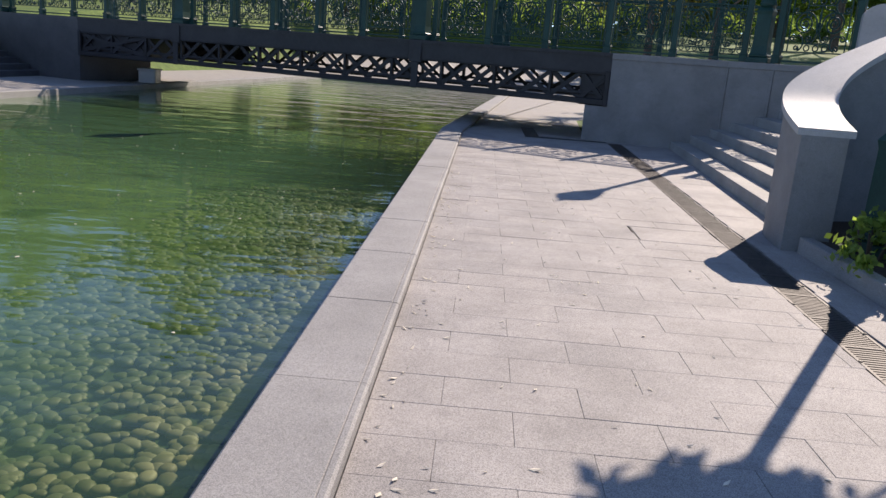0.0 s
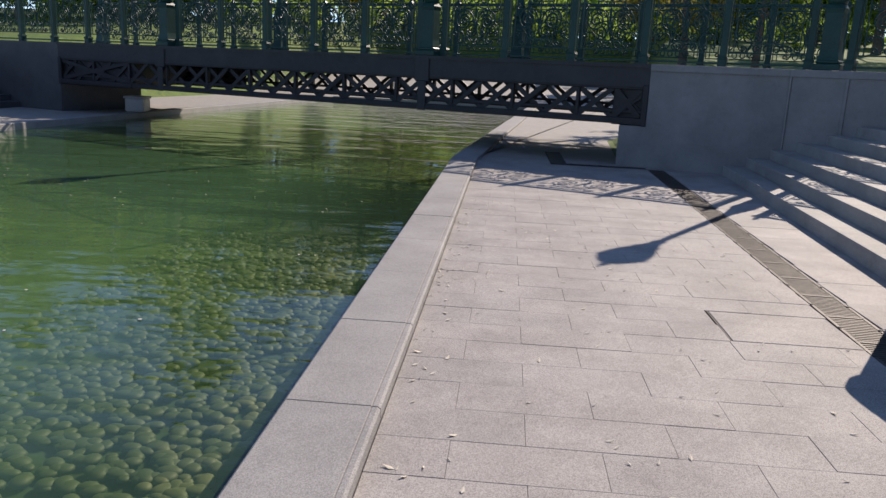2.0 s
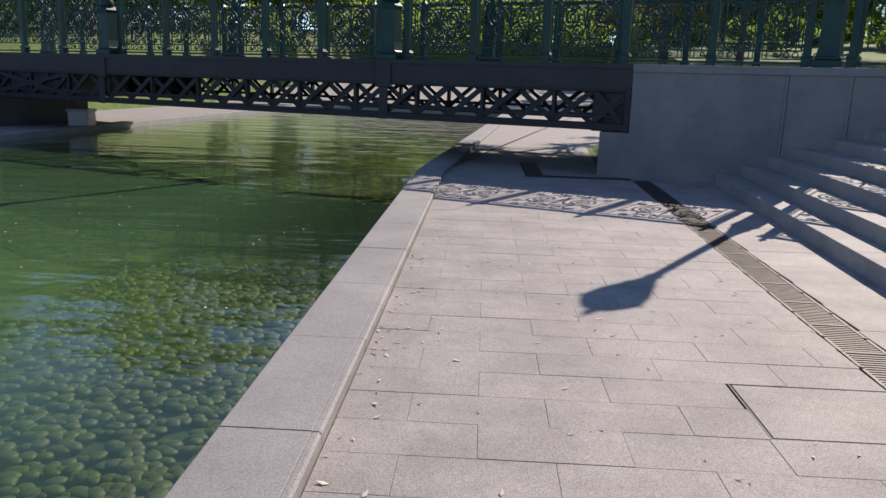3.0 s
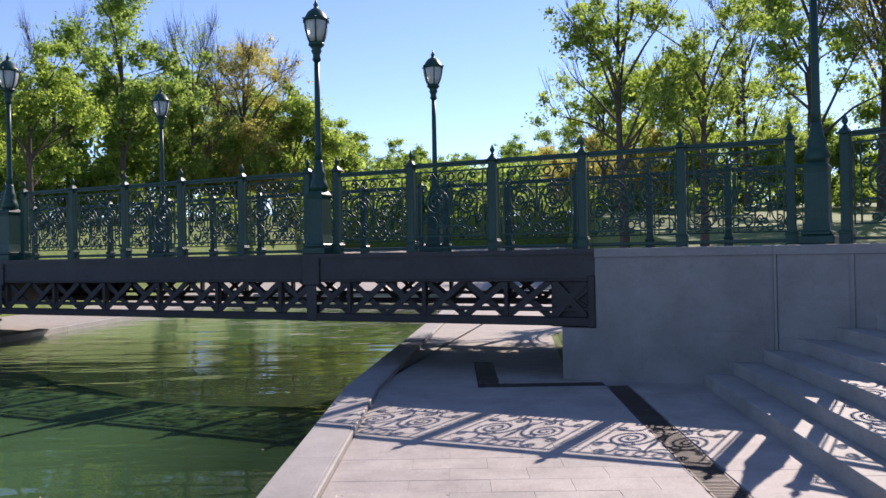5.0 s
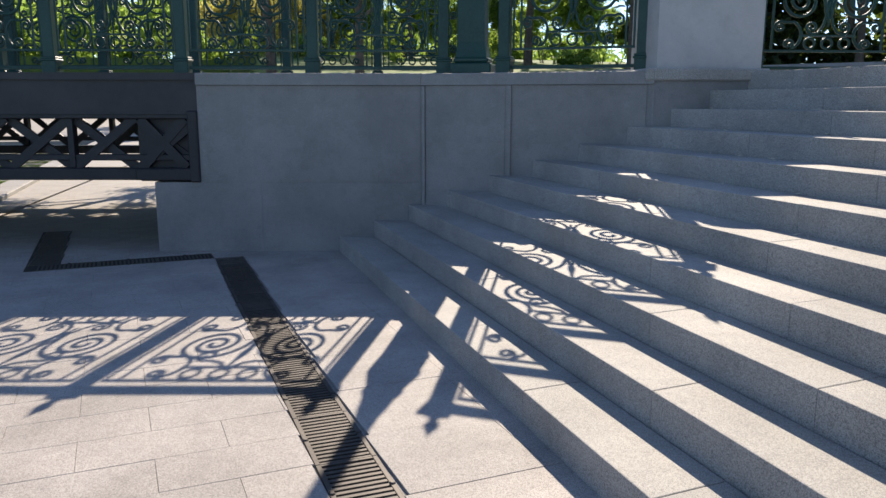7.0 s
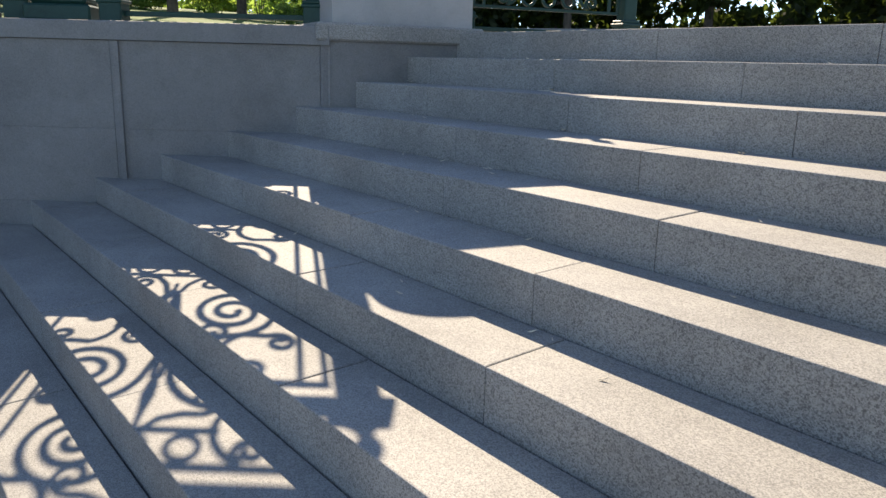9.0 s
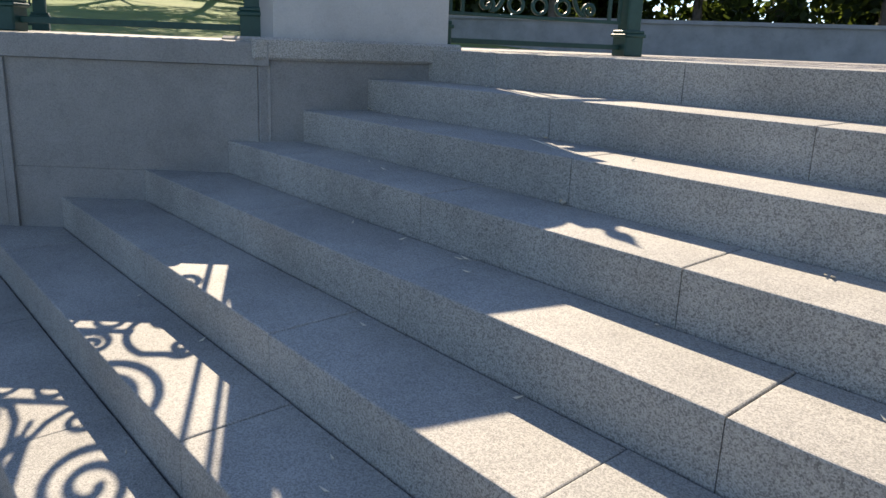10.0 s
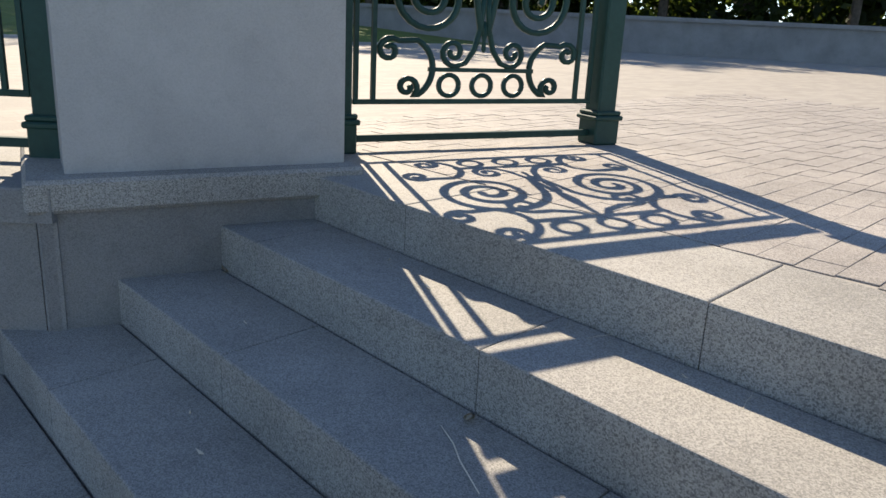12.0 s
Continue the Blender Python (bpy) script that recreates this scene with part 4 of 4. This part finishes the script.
def build_grove():
    """Very dark foliage in a belt behind the plaza wall."""
    rnd = random.Random(19)
    blobs = []
    for i in range(520):
        q = Vector((22.5, 39, 0)).lerp(Vector((38, 4, 0)), rnd.random())
        o = rnd.uniform(0, 9)
        blobs.append((q.x + o, q.y + o * 0.4, 1.8 + 8.5 * rnd.random() ** 1.3, rnd.uniform(0.6, 1.3)))
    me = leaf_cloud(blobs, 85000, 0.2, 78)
    tagged(part("grove", me, M_LEAF_DARKEST), "very dark foliage behind the plaza wall", "woods", kind="stuff")


build_woods()
build_grove()
# shrub-tree in the planting bed and trees at the walker's back
young = tagged(build_tree(81, 5.7, 1.5, 4200, 0.085, M_LEAF, trunk=0.06, clear=0.66), "small leafy tree in the planting bed", "tree")
young.matrix_basis = pose(5.1, 8.4, 0.1)
for i, (x, y) in enumerate(((-14, -14), (-4, -17), (6, -14), (15, -6), (-22, 0), (-24, 14))):
    put(T[i % 2], pose(x, y, 1.5, 0, 0, 60 * i))

# clipped shrubs and planting behind the bridge
def build_shrub(seed, spread, height, count, mat, size=0.08):
    rnd = random.Random(seed)
    sh = empty("shrub")
    for i in range(5):
        a = i * 1.3
        bm = bmesh.new()
        tube(bm, [(0.05 * math.cos(a), 0.05 * math.sin(a), -0.05), (0.3 * spread * math.cos(a), 0.3 * spread * math.sin(a), height * 0.55)], [0.02, 0.008], 4)
        part("stem", bm, M_BARK, sh)
    blobs = [(rnd.uniform(-0.75, 0.75) * spread, rnd.uniform(-0.75, 0.75) * spread, height * rnd.uniform(0.15, 0.9), spread * rnd.uniform(0.12, 0.30)) for _ in range(26)]
    part("crown", leaf_cloud(blobs, count, size, seed), mat, sh)
    return tagged(sh, "bright green leafy shrub on the lawn", "shrub", "shrubs behind the bridge")


S1, S2 = build_shrub(3, 1.5, 1.7, 3500, M_LEAF), build_shrub(8, 1.3, 1.4, 3000, M_LEAF_DARK)
for i in range(16):
    a = radians(-34 + 4.4 * i)
    d = 26 + 5 * ((i * 7) % 4) / 3
    if -12 < math.degrees(a) < 4:
        d += 34
    d *= 1.6
    put((S1, S2)[i % 2], pose(CAM5.x + d * math.sin(a), CAM5.y + d * math.cos(a), 1.55 + hill(CAM5.y + d * math.cos(a)), 0, 0, 37 * i))
B1, B2, B3 = build_shrub(31, 3.0, 6.0, 24000, M_LEAF, 0.09), build_shrub(44, 2.8, 5.2, 24000, M_LEAF_DARK, 0.09), build_shrub(58, 3.0, 5.0, 20000, M_LEAF_BROWN, 0.08)
for b, n in ((B1, "tall bright green bush at the lawn's edge"), (B2, "tall dark green bush at the lawn's edge"), (B3, "tall bush with brownish young leaves")):
    tagged(b, n, "bush", "bushes at the lawn's edge")
for kind, bearing, dist, scale in ((0, -33, 33, 1.2), (0, -29.5, 31, 0.85), (1, -27, 35, 1.3), (0, -23, 33, 1.2), (1, -20, 37, 1.3), (0, -17.5, 35, 1.05), (2, -14.5, 36, 1.1), (0, -12, 37, 1.25), (0, -9.8, 44, 1.1), (1, -8, 56, 1.1),
                                   (2, 6.5, 60, 1.2), (2, 9.5, 37, 0.85), (2, 11.5, 40, 1.0), (2, 13, 34, 0.9), (0, 15.5, 37, 0.95), (0, 18.5, 36, 0.85), (1, 21, 38, 0.9), (0, 24, 36, 0.9), (1, 27, 36, 0.95), (0, 30, 35, 1.0), (1, 34, 36, 1.0), (0, -37, 32, 1.2),
                                   (1, 3.5, 75, 1.3), (1, 0, 78, 1.3), (0, -3, 76, 1.3), (1, -5.5, 70, 1.3)):
    a = radians(bearing)
    dist *= 1.5
    scale *= 1.1
    ob = put((B1, B2, B3)[kind], pose(CAM5.x + dist * math.sin(a), CAM5.y + dist * math.cos(a), 1.5 + hill(CAM5.y + dist * math.cos(a)), 0, 0, bearing * 40))
    ob.scale = (scale, scale, scale)
low = tagged(build_shrub(15, 0.42, 0.42, 900, M_LEAF, 0.035), "low green plant in the bed at the parapet's foot", "plant", "bedding plants")
low.matrix_basis = pose(3.38, 6.95, 0.1)
put_low = [(3.75, 6.6), (3.4, 6.3), (4.0, 7.1), (3.5, 5.5)]
for x, y in put_low:
    copy_thing(low, pose(x, y, 0.1, 0, 0, x * 200))

# ---------------------------------------------------------------- plaza
edge = [(step_x(11, y) + 0.42, y) for y in (9.4, 14.3)]
bm = bmesh.new()
prism(bm, [edge[0], (45, 9.4), (45, 46), (11, 46), (6.9, 19.8), (5.5, 15.95), (6.35, 15.0), edge[1]], 1.58, DECK - 0.004)
structure("plaza", bm, M_PLAZA, "wide sunlit plaza of pale granite setts", "pavement")
bm = bmesh.new()
prism(bm, [(19.0, 34.0), (29.5, 12.5), (29.9, 12.7), (19.4, 34.2)], DECK - 0.02, DECK + 0.86)
prism(bm, [(18.92, 34.0), (29.45, 12.4), (29.95, 12.65), (19.5, 34.25)], DECK + 0.856, DECK + 0.96)
structure("low_wall_plaza", bm, M_WALL, "long low granite wall at the plaza's edge", "wall")

# ---------------------------------------------------------------- stairs, block by block
stairs = tagged(empty("stairs"), "wide flight of speckled grey granite steps", "stairs", kind="structure")


def wall_y(x):
    """Where the stair wall stands over x."""
    if x < J1.x:
        return W((x + 1.204) / 1.189).y
    return J1.y + (x - J1.x) * WDIR.y / WDIR.x


def parapet_y(x):
    return float(np.interp(x, [3.0, 3.3, 3.7, 4.2, 4.8, 5.5, 6.3, 9.5], [8.3, 8.9, 9.1, 9.25, 9.35, 9.4, 9.45, 9.47]))


for k in range(1, 12):
    cuts = [parapet_y(step_x(k, 9)) - 0.12]
    joint = 11.795 if k == 8 else 12.42 if k in (9, 11) else 12.8 if k == 10 else 11.69 if k == 6 else 11.2 + (k * 0.47) % 1.0
    last = max(wall_y(step_x(k, 15)) + 0.1, 14.25 - 0.337 * (step_x(k, 14) - 6.15) + 0.3)
    joint -= 1.02 * math.floor((joint - cuts[0] - 0.25) / 1.02)
    while joint < last - 0.25:
        cuts.append(joint)
        joint += 1.02
    cuts.append(last)
    deep = 0.319 if k < 11 else 0.43
    for a, b in zip(cuts, cuts[1:]):
        g = 0.0013
        bm = bmesh.new()
        dz = random.uniform(-0.0015, 0.0015)
        prism(bm, [(step_x(k, a + g), a + g), (step_x(k, a + g) + deep, a + g), (step_x(k, b - g) + deep, b - g), (step_x(k, b - g), b - g)], (k - 1) * RISER - 0.06, k * RISER + dz, 0.005)
        part("step_block", bm, M_STEP, stairs)
bm = bmesh.new()
for k in range(1, 11):
    prism(bm, [(step_x(k, 9) + 0.36, 9.3), (step_x(11, 9) + 0.3, 9.3), (step_x(11, 14) + 0.3, 14.4), (step_x(k, 14) + 0.36, 14.4)], (k - 1) * RISER, k * RISER - 0.03)
structure("stair_core", bm, M_JOINT, "dark mortar core under the granite steps", "stairs")

# ---------------------------------------------------------------- drain
grate = empty("drain_grate")
GL, GW = 0.498, 0.26
fr = bmesh.new()
for x0, x1 in ((0, 0.022), (GW - 0.022, GW)):
    box(fr, x0, 0, -0.03, x1, GL, 0.0, 0.002)
for y in (0.0, GL - 0.014):
    box(fr, 0.022, y, -0.03, GW - 0.022, y + 0.014, -0.001)
frame_part = part("frame", fr, M_GRATE, grate)
sl = bmesh.new()
box(sl, 0.02, -0.009, -0.028, GW - 0.02, 0.009, -0.003)
slm = bpy.data.meshes.new("slat")
sl.to_mesh(slm)
sl.free()
for i in range(13):
    part("slat", slm, M_GRATE, grate, m=pose(0, 0.04 + i * 0.0348, 0))
bolt = bpy.data.meshes.new("bolt")
b = lathe(bmesh.new(), [(0.013, -0.004), (0.013, 0.003), (0.009, 0.006)], 8)
b.to_mesh(bolt)
b.free()
for x in (0.011, GW - 0.011):
    part("bolt", bolt, M_GRATE, frame_part, m=pose(x, GL / 2, 0))
tagged(grate, "dark cast-iron drain grate let into the paving", "drain grate", "drain grates")
DX, SLANT = 2.615, 0.032


def drain_x(y):
    """The drain runs a little askew to the kerb."""
    return DX + SLANT * (y - 13)


for i in range(28):
    put(grate, pose(drain_x(2.13 + 0.5 * i), 2.13 + 0.5 * i, -0.001, 0, 0, -math.degrees(SLANT)))
for i in range(3):
    put(grate, pose(drain_x(16.13) - 0.005 - 0.5 * i, 16.13, -0.001, 0, 0, 90))
for i in range(4):
    put(grate, pose(1.12, 16.40 + 0.5 * i, -0.001, 0, 0, -3))
bm = bmesh.new()
prism(bm, [(drain_x(2) - 0.003, 2.0), (drain_x(2) + GW + 0.003, 2.0), (drain_x(16.4) + GW + 0.003, 16.4), (drain_x(16.4) - 0.003, 16.4)], -0.03, -0.026)
box(bm, 1.11, 16.128, -0.03, drain_x(16.13) - 0.004, 16.395, -0.0048)
box(bm, 1.11, 16.396, -0.03, 1.39, 18.4, -0.0048)
structure("drain_channel", bm, M_PIT, "dirty dark drain channel", "drain")

# ---------------------------------------------------------------- access cover
cover = tagged(empty("access_cover"), "square granite access cover set flush in the paving", "access cover")
part("slab", box(bmesh.new(), 1.70, 7.475, -0.03, 2.435, 8.045, 0.0, 0.003), M_PAVE, cover)
part("frame_edge", box(box(bmesh.new(), 1.687, 7.462, -0.03, 1.694, 8.058, -0.001), 1.694, 7.462, -0.03, 2.44, 7.469, -0.001), M_GRATE, cover)

# ---------------------------------------------------------------- paving slabs
paving = tagged(empty("paving"), "pale speckled granite slabs of the waterside walk", "pavement", kind="structure")
SLABS = {}


def slab(parent, x0, x1, y0, y1, z=0.0, mat=None):
    g = 0.0007
    if x1 - x0 < 0.012:
        return
    key = (round(x1 - x0, 3), round(y1 - y0, 3), mat)
    if key not in SLABS:
        bm = box(bmesh.new(), g, g, -0.05, x1 - x0 - g, y1 - y0 - g, 0.0)
        top = [e for e in bm.edges if e.verts[0].co.z > -0.01 and e.verts[1].co.z > -0.01]
        bmesh.ops.bevel(bm, geom=top, offset=0.0012, segments=1, affect="EDGES")
        me = bpy.data.meshes.new("slab")
        bm.to_mesh(me)
        bm.free()
        me.materials.append(mat or M_PAVE)
        SLABS[key] = me
    part("slab", SLABS[key], None, parent, m=pose(x0, y0, z + random.uniform(-0.0012, 0.0012)))


for r in range(-15, 33):
    y0 = 6.565 + 0.2985 * r
    edge_x = round(drain_x(y0) - 0.003, 2)
    x = (0.475 if r % 2 == 0 else 0.175) - 0.6 * 2
    while x < edge_x:
        a, b = max(x, -0.125), min(x + 0.6, edge_x)
        if r in (3, 4) and b > 1.685:
            b = min(b, 1.685)
        if b > a and y0 < 15.9:
            slab(paving, a, b, y0, y0 + 0.2985)
        x += 0.6
border = tagged(empty("paving_border"), "pale granite border slabs between drain and steps", "pavement", kind="structure")
for r in range(26):
    y0 = 2.3 + 0.56 * r
    x0 = round(drain_x(y0 + 0.56) + GW + 0.005, 2)
    x1 = 3.03 if y0 < 7.3 else min(4.3, step_x(1, y0 + 0.56) + 0.03)
    slab(border, x0, x0 + min(0.6, x1 - x0), y0, y0 + 0.56)
    if x1 - x0 > 0.6:
        slab(border, x0 + 0.6, x1, y0, y0 + 0.56)
under = tagged(empty("paving_under_bridge"), "shaded granite slabs below the bridge", "pavement", kind="structure")
for r in range(4):
    for c in range(7):
        slab(under, -0.12 + 0.6 * c - (0.3 if r % 2 else 0) + (0.3 if r % 2 and c == 0 else 0), -0.12 + 0.6 * c + 0.6 - (0.3 if r % 2 else 0), 15.8 + 0.3 * r, 16.1 + 0.3 * r, -0.006)

plaza_edge = tagged(empty("plaza_paving"), "pale granite setts at the head of the stairs", "pavement", kind="structure")
SW, SH = 0.2, 0.1
setts, sett_faces = [], []
for r in range(48):
    for c in range(30):
        x0 = 7.0 + SW * c - (SW / 2 if r % 2 else 0)
        y0 = 10.3 + SH * r
        left = step_x(11, y0 + SH) + 0.435
        if x0 + SW < left + 0.04:
            continue
        if x0 < left + 1.15 and 11.6 < y0 < 14.2:
            slab(plaza_edge, max(x0, left), x0 + SW, y0, y0 + SH, DECK)
        else:
            g, n, h = 0.0012, len(setts), DECK + random.uniform(-0.0015, 0.0015)
            a0, a1, b0, b1 = max(x0, left) + g, x0 + SW - g, y0 + g, y0 + SH - g
            setts += [(x, y, DECK - 0.03) for x, y in ((a0, b0), (a1, b0), (a1, b1), (a0, b1))] + [(x, y, h) for x, y in ((a0 + g, b0 + g), (a1 - g, b0 + g), (a1 - g, b1 - g), (a0 + g, b1 - g))]
            sett_faces += [[n + i for i in f] for f in ((4, 5, 6, 7), (0, 1, 5, 4), (1, 2, 6, 5), (2, 3, 7, 6), (3, 0, 4, 7))]
me = bpy.data.meshes.new("setts")
me.from_pydata(setts, [], sett_faces)
tagged(part("sett_field", me, M_PAVE, plaza_edge), kind="stuff")

# ---------------------------------------------------------------- fallen leaves and twigs
litter = bmesh.new()
rnd = random.Random(12)
for i in range(262):
    x, y, z = rnd.uniform(-0.08, 2.5), rnd.uniform(2.6, 12), 0.004
    if rnd.random() < 0.55:
        x = -0.11 + abs(rnd.gauss(0, 0.18))
    if i >= 230:
        k = rnd.randint(4, 10)
        y = rnd.uniform(11, 13.9)
        x, z = step_x(k, y) + (0.3 - abs(rnd.gauss(0, 0.07))), k * RISER + 0.004
    s, a = rnd.uniform(0.010, 0.026) * (0.6 if i >= 230 else 1.0), rnd.uniform(0, 6.28)
    u, v = Vector((math.cos(a), math.sin(a), 0.05)) * s, Vector((-math.sin(a), math.cos(a), 0.08)) * s * rnd.uniform(0.2, 0.5)
    c = Vector((x, y, z))
    ps = [c - u, c - u * 0.2 + v, c + u + Vector((0, 0, 0.006)), c - u * 0.2 - v]
    top = [litter.verts.new(p) for p in ps]
    lowv = [litter.verts.new(p - Vector((0, 0, 0.0015))) for p in ps]
    litter.faces.new(top)
    litter.faces.new(lowv[::-1])
    for i in range(4):
        litter.faces.new((top[i], lowv[i], lowv[(i + 1) % 4], top[(i + 1) % 4]))
tagged(part("fallen_leaves", litter, M_LITTER), "small dry leaves scattered on the paving", "leaf litter", kind="stuff")


def build_straw():
    """A dry stalk with a kink, lying on a tread."""
    bm = tube(bmesh.new(), [(-0.13, 0, 0.004), (-0.02, 0.004, 0.007), (0.05, -0.003, 0.005), (0.13, 0.002, 0.004)], [0.0012, 0.0018, 0.0016, 0.001], 5)
    return tagged(part("straw", bm, M_LITTER), "thin dry straw lying on a granite step", "straw", "straws on the steps")


straw = build_straw()
for x, y, k, turn, size in ((6.388, 12.69, 9, 59.5, 1.0), (6.84, 12.66, 10, -20, 0.3), (6.79, 12.28, 10, 10, 0.35), (5.52, 11.78, 6, 70, 0.3), (5.18, 11.87, 5, 150, 0.35)):
    ob = put(straw, pose(x, y, k * RISER + 0.001, 0, 0, turn))
    ob.scale = (size, size, size)


def build_curled_leaf():
    bm = bmesh.new()
    rows = []
    for i in range(5):
        u = i / 4
        w, h = 0.012 * math.sin(math.pi * (0.08 + 0.86 * u)), 0.003 + 0.008 * u * u
        rows.append([bm.verts.new((0.05 * u, v * w, h + 0.004 * abs(v))) for v in (-1, 0, 1)])
    for a, b in zip(rows, rows[1:]):
        for i in range(2):
            bm.faces.new((a[i], b[i], b[i + 1], a[i + 1]))
    bmesh.ops.solidify(bm, geom=bm.faces[:], thickness=0.0012)
    return tagged(smooth(part("curled_leaf", bm, M_LITTER)), "pale curled dry leaf against a step riser", "leaf", "curled leaves on the steps")


curled = build_curled_leaf()
for x, y, k, turn in ((6.86, 12.475, 10, 20), (6.545, 12.79, 9, 200), (6.655, 14.0, 9, 80), (6.18, 12.42, 8, 40)):
    put(curled, pose(x, y, k * RISER + 0.001, 0, 0, turn))
